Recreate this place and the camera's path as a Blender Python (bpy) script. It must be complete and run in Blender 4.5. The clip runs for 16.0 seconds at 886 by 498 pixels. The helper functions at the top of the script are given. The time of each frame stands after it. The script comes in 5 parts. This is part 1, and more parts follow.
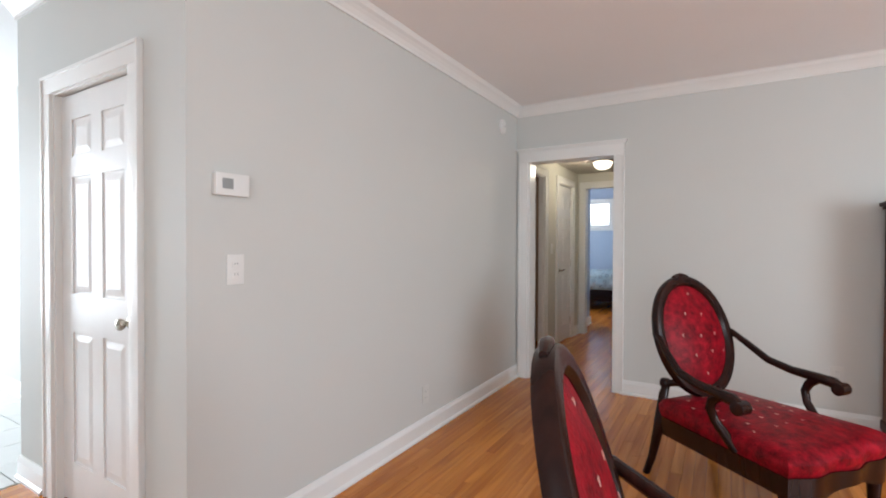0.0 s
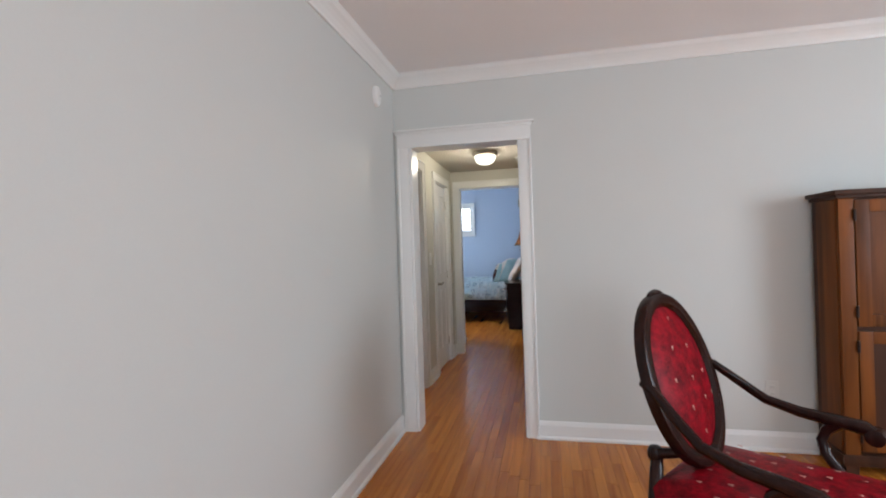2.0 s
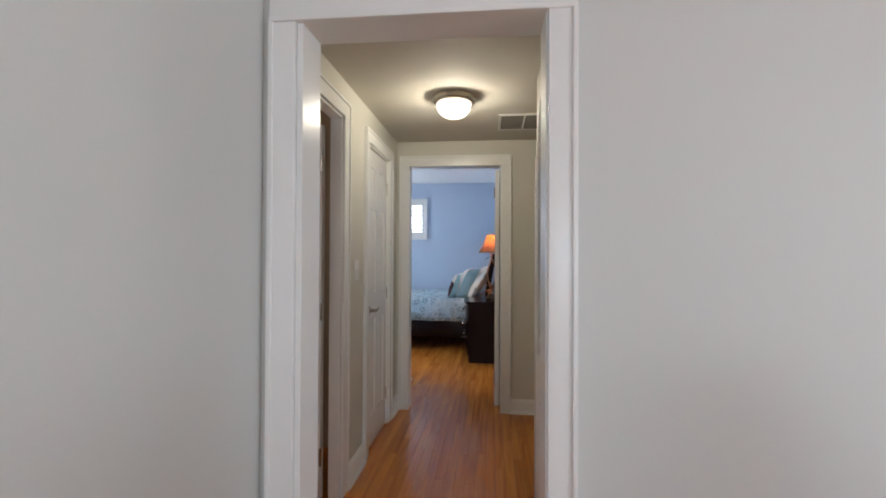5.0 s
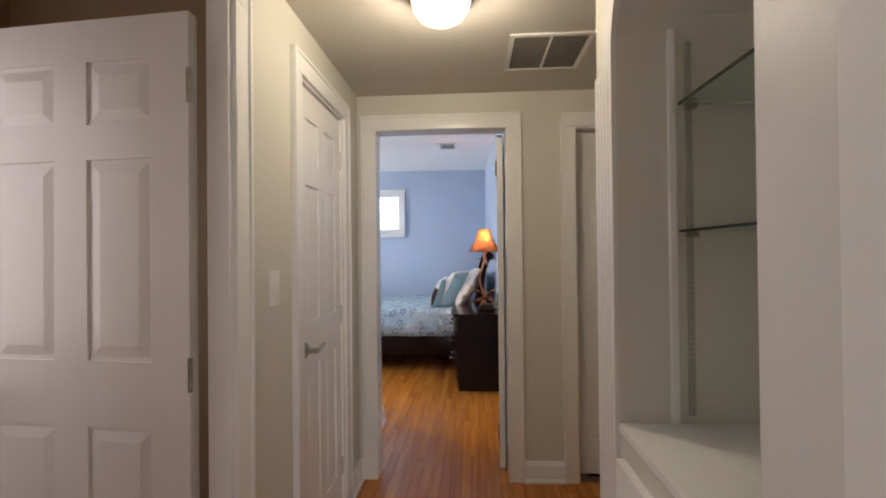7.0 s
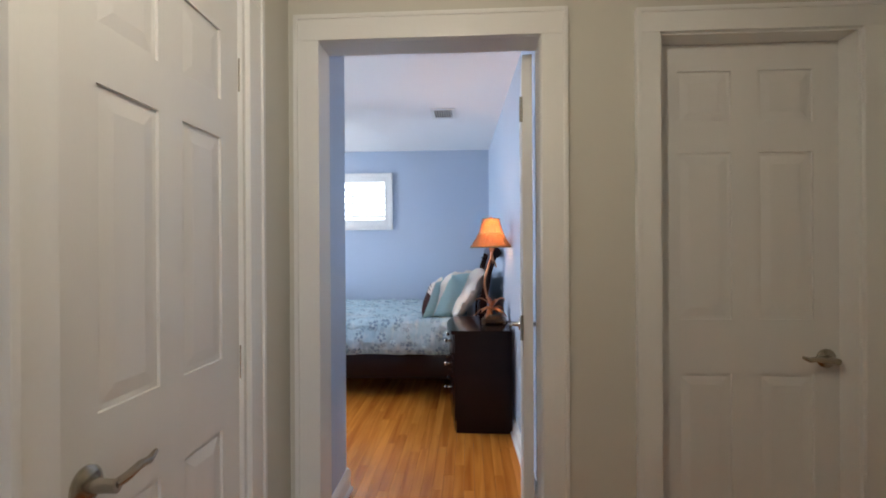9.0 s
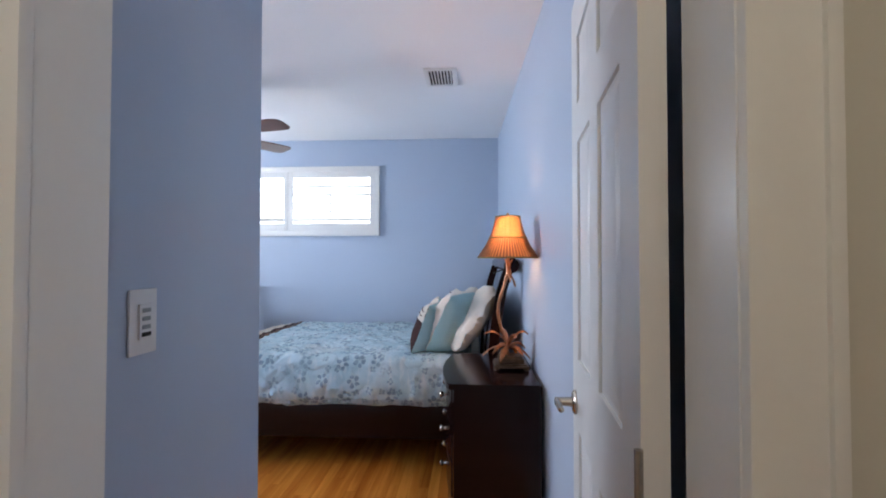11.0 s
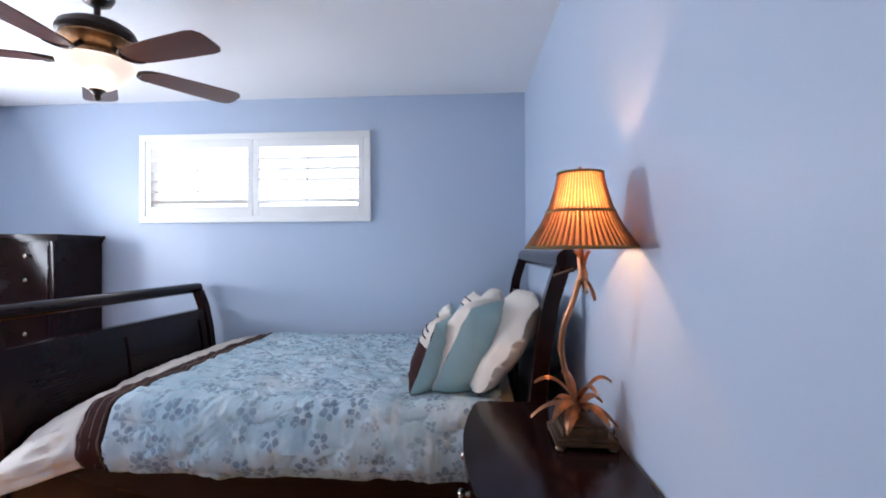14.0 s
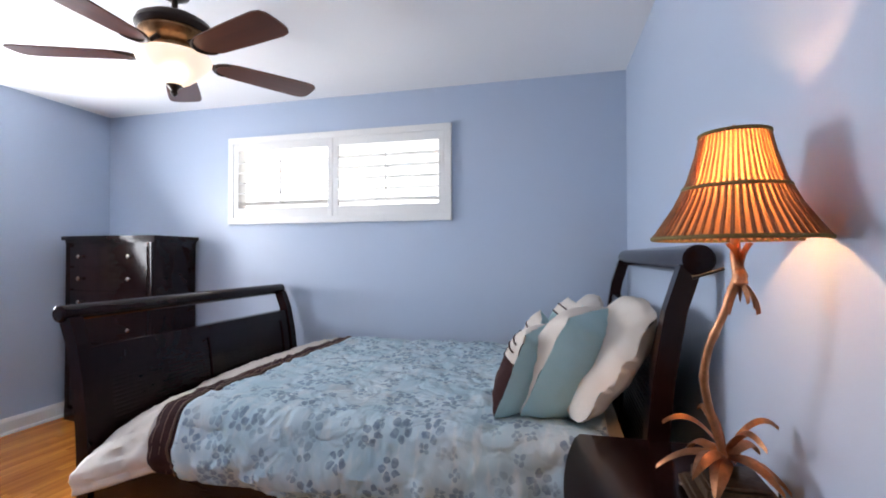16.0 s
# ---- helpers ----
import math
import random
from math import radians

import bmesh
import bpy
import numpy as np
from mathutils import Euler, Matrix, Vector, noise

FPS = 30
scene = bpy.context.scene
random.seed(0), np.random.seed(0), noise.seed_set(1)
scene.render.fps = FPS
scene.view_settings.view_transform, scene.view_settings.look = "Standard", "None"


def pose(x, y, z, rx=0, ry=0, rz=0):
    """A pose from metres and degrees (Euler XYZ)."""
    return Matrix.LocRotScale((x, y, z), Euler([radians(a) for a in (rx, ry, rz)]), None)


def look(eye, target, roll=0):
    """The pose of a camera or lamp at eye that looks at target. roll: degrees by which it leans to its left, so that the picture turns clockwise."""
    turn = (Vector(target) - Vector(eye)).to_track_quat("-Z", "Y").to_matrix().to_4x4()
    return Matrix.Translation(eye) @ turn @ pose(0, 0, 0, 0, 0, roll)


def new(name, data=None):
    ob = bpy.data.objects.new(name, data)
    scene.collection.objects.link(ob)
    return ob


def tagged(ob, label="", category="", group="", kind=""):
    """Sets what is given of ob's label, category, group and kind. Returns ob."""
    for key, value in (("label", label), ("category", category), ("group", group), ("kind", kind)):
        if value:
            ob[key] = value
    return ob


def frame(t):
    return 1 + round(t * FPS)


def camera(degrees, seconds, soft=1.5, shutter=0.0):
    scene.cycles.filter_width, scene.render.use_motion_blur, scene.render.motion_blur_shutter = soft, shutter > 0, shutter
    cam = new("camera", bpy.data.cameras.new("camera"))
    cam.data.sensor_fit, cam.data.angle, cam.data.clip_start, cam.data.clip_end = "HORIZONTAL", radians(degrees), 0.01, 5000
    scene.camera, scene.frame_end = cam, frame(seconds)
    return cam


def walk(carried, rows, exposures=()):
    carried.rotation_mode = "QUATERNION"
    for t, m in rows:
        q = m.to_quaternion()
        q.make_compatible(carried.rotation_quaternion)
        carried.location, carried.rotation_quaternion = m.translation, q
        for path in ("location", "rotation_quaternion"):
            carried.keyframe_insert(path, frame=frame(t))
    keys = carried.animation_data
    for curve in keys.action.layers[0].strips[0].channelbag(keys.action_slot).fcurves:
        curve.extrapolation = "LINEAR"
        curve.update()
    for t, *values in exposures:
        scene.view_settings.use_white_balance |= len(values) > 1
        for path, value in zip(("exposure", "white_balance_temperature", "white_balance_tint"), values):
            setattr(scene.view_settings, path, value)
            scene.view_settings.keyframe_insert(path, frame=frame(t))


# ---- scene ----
cam = camera(87.0, 16.0, soft=1.9)
PATH = [
    (0, (0.42, -0.1, 1.246), (-0.609, 1.614, 1.219), 0.2),
    (0.5, (0.237, 0.097, 1.244), (-0.651, 1.889, 1.204), 0.2),
    (1, (0.044, 0.306, 1.256), (-0.654, 2.18, 1.222), -0.3),
    (1.5, (-0.098, 0.568, 1.258), (-0.629, 2.497, 1.239), -1.3),
    (2, (-0.213, 0.829, 1.265), (-0.639, 2.783, 1.268), -1.8),
    (2.5, (-0.312, 1.11, 1.264), (-0.692, 3.074, 1.271), -1.6),
    (3, (-0.373, 1.406, 1.258), (-0.725, 3.374, 1.264), -1.1),
    (3.5, (-0.414, 1.722, 1.263), (-0.723, 3.698, 1.27), -0.6),
    (4, (-0.45, 2.013, 1.267), (-0.7, 3.997, 1.28), 0.4),
    (6.5, (-0.627, 3.48, 1.285), (-0.778, 5.474, 1.312), -0.6),
    (7, (-0.653, 3.747, 1.291), (-0.777, 5.743, 1.307), -0.6),
    (7.5, (-0.682, 4.016, 1.294), (-0.8, 6.013, 1.296), -0.5),
    (8, (-0.709, 4.265, 1.28), (-0.803, 6.262, 1.283), -0.1),
    (8.5, (-0.71, 4.572, 1.294), (-0.805, 6.57, 1.285), -0.0),
    (9, (-0.696, 4.841, 1.289), (-0.807, 6.838, 1.288), -0.3),
    (11.5, (-0.743, 6.145, 1.29), (-0.862, 8.141, 1.341), 0.1),
    (12, (-0.769, 6.33, 1.289), (-0.868, 8.327, 1.342), 0.3),
    (12.5, (-0.775, 6.539, 1.296), (-0.881, 8.536, 1.323), 0.4),
    (13, (-0.788, 6.71, 1.302), (-0.897, 8.707, 1.313), 0.4),
    (13.5, (-0.806, 6.884, 1.293), (-0.918, 8.881, 1.292), 0.3),
    (14, (-0.826, 6.988, 1.29), (-0.966, 8.983, 1.301), -0.2),
    (14.5, (-0.836, 7.09, 1.283), (-1.064, 9.076, 1.304), -0.6),
    (15, (-0.845, 7.177, 1.277), (-1.178, 9.149, 1.3), -0.8),
    (15.5, (-0.857, 7.236, 1.27), (-1.261, 9.195, 1.299), -0.5),
    (16, (-0.868, 7.277, 1.266), (-1.361, 9.215, 1.296), -0.1),
]
walk(cam, [(t, look(eye, target, roll)) for t, eye, target, roll in PATH],
     [(0, 0.05, 6350, 9), (2.5, 0.05, 6060, 8), (4, 0.06, 6020, 9), (5.5, 0.1, 6150, 9), (6.5, 0.15, 6200, 10), (7, 0.26, 6600, 14), (9, 0.3, 6250, 11), (11.5, 0.1, 6170, 13), (13, 0.1, 6120, 14), (14.5, 0.08, 6450, 15), (16, 0.06, 6800, 15)])

# ---- world, sun, large lights ----
world = bpy.data.worlds.new("world")
scene.world = world
world.use_nodes = True
wn = world.node_tree.nodes
sky = wn.new("ShaderNodeTexSky")
sky.sky_type, sky.sun_disc = "NISHITA", False
sky.sun_elevation, sky.sun_rotation = radians(49.5), radians(110.5)
world.node_tree.links.new(sky.outputs[0], wn["Background"].inputs[0])
wn["Background"].inputs[1].default_value = 0.1
sun = new("sun", bpy.data.lights.new("sun", "SUN"))
sun.data.energy, sun.data.angle, sun.data.color = 5.0, radians(0.6), (1.0, 0.95, 0.87)
sun.matrix_world = look((16, -4, 20), (0, 2, 0))


def window_light(name, eye, target, w, h, power, color=(0.84, 0.92, 1.0)):
    """Daylight that stands in a window's opening."""
    ob = new(name, bpy.data.lights.new(name, "AREA"))
    d = ob.data
    d.shape, d.size, d.size_y, d.energy, d.color = "RECTANGLE", w, h, power, color
    ob.matrix_world = look(eye, target)
    return ob


LIVING_H, HALL_H, BED_H = 2.487, 2.2, 2.487
window_light("daylight_living_east", (3.58, 1.4, 1.45), (0, 1.4, 1.3), 1.7, 1.3, 77)
window_light("daylight_living_south", (0.9, -2.98, 1.45), (0.9, 0, 1.3), 2.2, 1.3, 63)
window_light("daylight_kitchen", (-5.9, -0.1, 1.3), (0, 0.2, 1.1), 1.6, 1.9, 108)
window_light("daylight_bedroom_west", (-4.70, 8.98, 1.55), (-1.0, 7.4, 3.9), 1.2, 1.1, 142, (0.82, 0.905, 1.0))
window_light("daylight_bedroom_north", (-2.552, 10.595, 1.87), (-2.2, 8.595, 3.0), 1.73, 0.575, 4.5, (0.84, 0.92, 1.0))
# Added fill for the open side door; the room's window is assumed, unseen.
window_light("fill_side_room", (-2.58, 4.55, 1.45), (-1.5, 4.9, 1.2), 0.6, 1.1, 4.1, (1.0, 0.90, 0.88))


def bulb(name, at, power, radius, color):
    ob = new(name, bpy.data.lights.new(name, "POINT"))
    ob.data.energy, ob.data.shadow_soft_size, ob.data.color = power, radius, color
    ob.location = at
    return ob


bulb("hall_bulb", (-0.75, 5.335, 2.115), 11.5, 0.03, (1.0, 0.87, 0.66))
bulb("table_lamp_bulb", (-0.532, 8.325, 1.43), 6.2, 0.012, (1.0, 0.54, 0.25))
bulb("fan_bulb", (-2.53, 8.98, 2.10), 2.8, 0.05, (1.0, 0.88, 0.70))


# ---- materials ----
def material(name, color, rough=0.5, metal=0.0, vary=0.06, scale=3.0, grain=60.0, bump=0.05, spec=0.5, stretch=(1, 1, 1), coat=0.0):
    """A base colour that varies at two scales, with fine relief."""
    m = bpy.data.materials.new(name)
    m.use_nodes = True
    n, l = m.node_tree.nodes, m.node_tree.links
    b = n["Principled BSDF"]
    b.inputs["Roughness"].default_value, b.inputs["Metallic"].default_value = rough, metal
    b.inputs["Specular IOR Level"].default_value = spec
    b.inputs["Coat Weight"].default_value = coat
    b.inputs["Coat Roughness"].default_value = 0.12
    tc, mp = n.new("ShaderNodeTexCoord"), n.new("ShaderNodeMapping")
    mp.inputs["Scale"].default_value = stretch
    l.new(tc.outputs["Object"], mp.inputs["Vector"])
    big, small = n.new("ShaderNodeTexNoise"), n.new("ShaderNodeTexNoise")
    big.inputs["Scale"].default_value, big.inputs["Detail"].default_value = scale, 3
    small.inputs["Scale"].default_value, small.inputs["Detail"].default_value = grain, 4
    for t in (big, small):
        l.new(mp.outputs[0], t.inputs["Vector"])
    add = n.new("ShaderNodeMath")
    add.operation = "MULTIPLY_ADD"
    l.new(small.outputs[0], add.inputs[0])
    add.inputs[1].default_value = 0.5
    l.new(big.outputs[0], add.inputs[2])
    ramp = n.new("ShaderNodeMapRange")
    ramp.inputs[1].default_value, ramp.inputs[2].default_value = 0.45, 1.05
    ramp.inputs[3].default_value, ramp.inputs[4].default_value = 1 - vary, 1 + vary
    l.new(add.outputs[0], ramp.inputs[0])
    mul = n.new("ShaderNodeVectorMath")
    mul.operation = "SCALE"
    mul.inputs[0].default_value = color[:3]
    l.new(ramp.outputs[0], mul.inputs["Scale"])
    l.new(mul.outputs[0], b.inputs["Base Color"])
    if bump:
        bp = n.new("ShaderNodeBump")
        bp.inputs["Strength"].default_value, bp.inputs["Distance"].default_value = bump, 0.01
        l.new(small.outputs[0], bp.inputs["Height"])
        l.new(bp.outputs[0], b.inputs["Normal"])
    return m


def wood(name, dark, light, rough=0.35, scale=1.0, axis="Y", per_piece=0.0, coat=0.0, contrast=1.0, spec=0.35, bump=0.06):
    """Long grain along one axis, with a shade of its own for each piece."""
    m = bpy.data.materials.new(name)
    m.use_nodes = True
    n, l = m.node_tree.nodes, m.node_tree.links
    b = n["Principled BSDF"]
    b.inputs["Roughness"].default_value = rough
    b.inputs["Coat Weight"].default_value, b.inputs["Coat Roughness"].default_value = coat, 0.15
    b.inputs["Specular IOR Level"].default_value = spec
    tc, mp = n.new("ShaderNodeTexCoord"), n.new("ShaderNodeMapping")
    s = {"X": (1.2, 22, 22), "Y": (22, 1.2, 22), "Z": (22, 22, 1.2)}[axis]
    mp.inputs["Scale"].default_value = [v * scale for v in s]
    l.new(tc.outputs["Object"], mp.inputs["Vector"])
    info, geo = n.new("ShaderNodeObjectInfo"), n.new("ShaderNodeNewGeometry")
    rnd = n.new("ShaderNodeMath")
    l.new(info.outputs["Random"], rnd.inputs[0])
    l.new(geo.outputs["Random Per Island"], rnd.inputs[1])
    fr = n.new("ShaderNodeMath")
    fr.operation = "FRACT"
    l.new(rnd.outputs[0], fr.inputs[0])
    off = n.new("ShaderNodeVectorMath")
    off.operation = "MULTIPLY_ADD"
    l.new(fr.outputs[0], off.inputs[0])
    off.inputs[1].default_value = (37, 53, 71)
    l.new(mp.outputs[0], off.inputs[2])
    tex = n.new("ShaderNodeTexNoise")
    tex.inputs["Scale"].default_value, tex.inputs["Detail"].default_value, tex.inputs["Distortion"].default_value = 1.0, 6, 0.6
    l.new(off.outputs[0], tex.inputs["Vector"])
    mixv = n.new("ShaderNodeMath")
    mixv.operation = "MULTIPLY_ADD"
    l.new(fr.outputs[0], mixv.inputs[0])
    mixv.inputs[1].default_value = per_piece
    l.new(tex.outputs[0], mixv.inputs[2])
    ramp = n.new("ShaderNodeValToRGB")
    e = ramp.color_ramp.elements
    mid = 0.5 + per_piece / 2
    e[0].position, e[1].position = max(0.02, mid - 0.3 / contrast), min(0.98, mid + 0.3 / contrast)
    e[0].color, e[1].color = (*dark, 1), (*light, 1)
    l.new(mixv.outputs[0], ramp.inputs[0])
    l.new(ramp.outputs[0], b.inputs["Base Color"])
    bp = n.new("ShaderNodeBump")
    bp.inputs["Strength"].default_value, bp.inputs["Distance"].default_value = bump, 0.004
    l.new(tex.outputs[0], bp.inputs["Height"])
    l.new(bp.outputs[0], b.inputs["Normal"])
    return m


def glowing(name, color, strength):
    m = bpy.data.materials.new(name)
    m.use_nodes = True
    b = m.node_tree.nodes["Principled BSDF"]
    b.inputs["Base Color"].default_value = (0.9, 0.88, 0.82, 1)
    b.inputs["Emission Color"].default_value = (*color, 1)
    b.inputs["Emission Strength"].default_value = strength
    b.inputs["Roughness"].default_value = 0.3
    return m


M_LIVING = material("living_paint", (0.61, 0.62, 0.595), 0.6, vary=0.02, scale=0.8, grain=180, bump=0.03)
M_HALL = material("hall_paint", (0.62, 0.605, 0.54), 0.5, vary=0.02, scale=0.8, grain=180, bump=0.03)
M_BLUE = material("blue_paint", (0.43, 0.507, 0.628), 0.38, vary=0.025, scale=0.8, grain=180, bump=0.03)
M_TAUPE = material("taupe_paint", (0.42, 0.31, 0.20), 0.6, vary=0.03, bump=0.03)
M_CEIL = material("ceiling_paint", (0.88, 0.875, 0.88), 0.8, vary=0.02, scale=1.0, grain=120, bump=0.08)
# Cream; colour darkened below the other ceilings to offset the close bulb.
M_HALLCEIL_DIM = material("hall_ceiling_toned_down", (0.60, 0.575, 0.515), 0.8, vary=0.02, scale=1.0, grain=120, bump=0.06)
M_TRIM = material("white_gloss_paint", (0.80, 0.80, 0.78), 0.28, vary=0.02, scale=2, grain=90, bump=0.02)
M_CASE = material("niche_casing_paint", (0.68, 0.67, 0.645), 0.45, vary=0.02, scale=2, grain=90, bump=0.02)
M_DOOR = material("white_door_paint", (0.78, 0.775, 0.76), 0.33, vary=0.02, scale=2, grain=70, bump=0.03, stretch=(6, 6, 1))
M_SHUT = material("white_shutter_paint", (0.80, 0.79, 0.76), 0.4, vary=0.02, bump=0.02)
M_PLAST = material("white_plastic", (0.78, 0.78, 0.76), 0.35, vary=0.02, bump=0.0)
M_NICKEL = material("brushed_nickel", (0.44, 0.40, 0.34), 0.27, 1.0, vary=0.05, grain=200, bump=0.02)
M_DARK = material("dark_gap", (0.015, 0.014, 0.013), 0.8, vary=0.1)
M_OAK = wood("oak_floor", (0.30, 0.080, 0.010), (0.70, 0.265, 0.040), 0.25, 1.0, "Y", 0.22, coat=0.08, spec=0.3, contrast=0.9)
M_SUB = material("subfloor", (0.10, 0.045, 0.018), 0.7)
M_TILE = material("pale_tile", (0.66, 0.66, 0.64), 0.2, vary=0.03)
M_ESP = wood("espresso_wood", (0.0095, 0.0036, 0.0038), (0.0165, 0.0058, 0.0058), 0.15, 0.5, "X", coat=0.03, spec=0.17, bump=0.0)
M_MAHOG = wood("mahogany", (0.010, 0.0035, 0.003), (0.034, 0.011, 0.008), 0.25, 1.2, "Z", coat=0.05, spec=0.2)
M_PINE = wood("antique_pine", (0.030, 0.010, 0.004), (0.25, 0.080, 0.016), 0.42, 0.55, "Z", coat=0.02, contrast=1.25, spec=0.14)
M_PINE_D = wood("dark_pine", (0.022, 0.008, 0.004), (0.075, 0.027, 0.011), 0.5, 0.7, "Z", spec=0.22)
M_WALNUT = wood("walnut_blade", (0.06, 0.018, 0.010), (0.15, 0.049, 0.026), 0.32, 0.8, "X", coat=0.08, spec=0.25)
M_BRONZE = material("oiled_bronze", (0.045, 0.03, 0.025), 0.38, 0.8, vary=0.15)
M_COPPER = material("antique_copper", (0.48, 0.22, 0.11), 0.4, 0.75, vary=0.35, scale=25, grain=120, bump=0.2)
M_RED = material("red_damask", (0.215, 0.003, 0.010), 0.42, vary=0.8, scale=26, grain=110, bump=0.16, spec=0.12)
M_GLASS = bpy.data.materials.new("glass")
M_GLASS.use_nodes = True
_g = M_GLASS.node_tree.nodes["Principled BSDF"]
_g.inputs["Base Color"].default_value = (0.80, 0.93, 0.88, 1)
_g.inputs["Transmission Weight"].default_value, _g.inputs["Roughness"].default_value = 1.0, 0.02
M_PANE = bpy.data.materials.new("window_glass")
M_PANE.use_nodes = True
_p = M_PANE.node_tree.nodes["Principled BSDF"]
_p.inputs["Base Color"].default_value = (0.98, 0.99, 0.99, 1)
_p.inputs["Transmission Weight"].default_value, _p.inputs["Roughness"].default_value = 1.0, 0.0
M_BOWL = glowing("lit_bowl_glass", (1.0, 0.90, 0.72), 2.2)
M_FANBOWL = glowing("lit_fan_glass", (1.0, 0.84, 0.68), 0.62)
_t = M_FANBOWL.node_tree.nodes["Principled BSDF"]
_t.inputs["Transmission Weight"].default_value, _t.inputs["Roughness"].default_value = 0.05, 0.5
_t.inputs["Base Color"].default_value = (0.75, 0.70, 0.62, 1)
M_DAY = glowing("daylight_backdrop", (0.97, 0.98, 1.0), 1.45)
M_CREAM = material("cream_cotton", (0.66, 0.60, 0.53), 0.85, vary=0.05, scale=8, grain=300, bump=0.2)
M_TEAL = material("pale_teal_cotton", (0.35, 0.54, 0.56), 0.7, vary=0.07, scale=8, grain=300, bump=0.2)
M_BROWN = material("brown_stripe_cotton", (0.046, 0.019, 0.019), 0.75, vary=0.2, scale=20, grain=300, bump=0.2, spec=0.1)
M_SATIN = material("beige_box_spring", (0.45, 0.38, 0.32), 0.7, vary=0.08)


# ---- building helpers ----
def box(bm, x0, x1, y0, y1, z0, z1, bevel=0.0):
    m = Matrix.Translation(((x0 + x1) / 2, (y0 + y1) / 2, (z0 + z1) / 2)) @ Matrix.Diagonal((abs(x1 - x0), abs(y1 - y0), abs(z1 - z0), 1))
    v = bmesh.ops.create_cube(bm, size=1, matrix=m)["verts"]
    if bevel:
        edges = {e for a in v for e in a.link_edges}
        bmesh.ops.bevel(bm, geom=list(edges), offset=bevel, segments=2, profile=0.7, affect="EDGES")


def lathe(bm, profile, centre=(0, 0, 0), seg=24, squash=1.0):
    """Turns (radius, height) pairs round the z axis."""
    rings = []
    for r, z in profile:
        rings.append([bm.verts.new((centre[0] + r * math.cos(2 * math.pi * k / seg), centre[1] + squash * r * math.sin(2 * math.pi * k / seg), centre[2] + z)) for k in range(seg)])
    for a, b in zip(rings, rings[1:]):
        for k in range(seg):
            bm.faces.new((a[k], a[(k + 1) % seg], b[(k + 1) % seg], b[k]))
    bm.faces.new(rings[0][::-1])
    bm.faces.new(rings[-1])


def tube(bm, pts, radii, seg=8, flat=1.0):
    """A round bar along a line of points. flat squeezes it across."""
    pts = [Vector(p) for p in pts]
    rings, side = [], None
    for i, p in enumerate(pts):
        d = (pts[min(i + 1, len(pts) - 1)] - pts[max(i - 1, 0)]).normalized()
        if side is None:
            side = d.orthogonal().normalized()
        side = (side - d * side.dot(d)).normalized()
        up = d.cross(side)
        r = radii[i] if isinstance(radii, (list, tuple)) else radii
        rings.append([bm.verts.new(p + r * (math.cos(2 * math.pi * k / seg) * side + flat * math.sin(2 * math.pi * k / seg) * up)) for k in range(seg)])
    for a, b in zip(rings, rings[1:]):
        for k in range(seg):
            bm.faces.new((a[k], a[(k + 1) % seg], b[(k + 1) % seg], b[k]))
    bm.faces.new(rings[0][::-1])
    bm.faces.new(rings[-1])


def extrude_outline(bm, outline, axis, a, b):
    """A solid from a closed outline in the two other axes, from a to b along axis (0, 1 or 2)."""
    def at(u, v, w):
        return {0: (w, u, v), 1: (u, w, v), 2: (u, v, w)}[axis]
    lo = [bm.verts.new(at(u, v, a)) for u, v in outline]
    hi = [bm.verts.new(at(u, v, b)) for u, v in outline]
    bm.faces.new(lo[::-1])
    bm.faces.new(hi)
    for i in range(len(lo)):
        j = (i + 1) % len(lo)
        bm.faces.new((lo[i], lo[j], hi[j], hi[i]))


def finish(bm, name, mat, smooth=False):
    bmesh.ops.recalc_face_normals(bm, faces=bm.faces)
    me = bpy.data.meshes.new(name)
    bm.to_mesh(me)
    bm.free()
    me.materials.append(mat)
    if smooth:
        me.shade_smooth()
        me.set_sharp_from_angle(angle=radians(38))
    return me


def part(name, bm, mat, parent, label="", smooth=False):
    ob = new(name, finish(bm, name, mat, smooth))
    ob.parent = parent
    return tagged(ob, label)


def thing(name, label, category, m=None, group=""):
    ob = new(name)
    ob.empty_display_size = 0.1
    if m is not None:
        ob.matrix_world = m
    return tagged(ob, label, category, group)


def boxpart(name, dims, mat, parent, bevel=0.003, label=""):
    bm = bmesh.new()
    box(bm, *dims, bevel)
    return part(name, bm, mat, parent, label, bevel > 0)


def structure(name, bm, mat, label, smooth=False):
    ob = new(name, finish(bm, name, mat, smooth))
    return tagged(ob, label, name.split("_")[0], kind="structure")


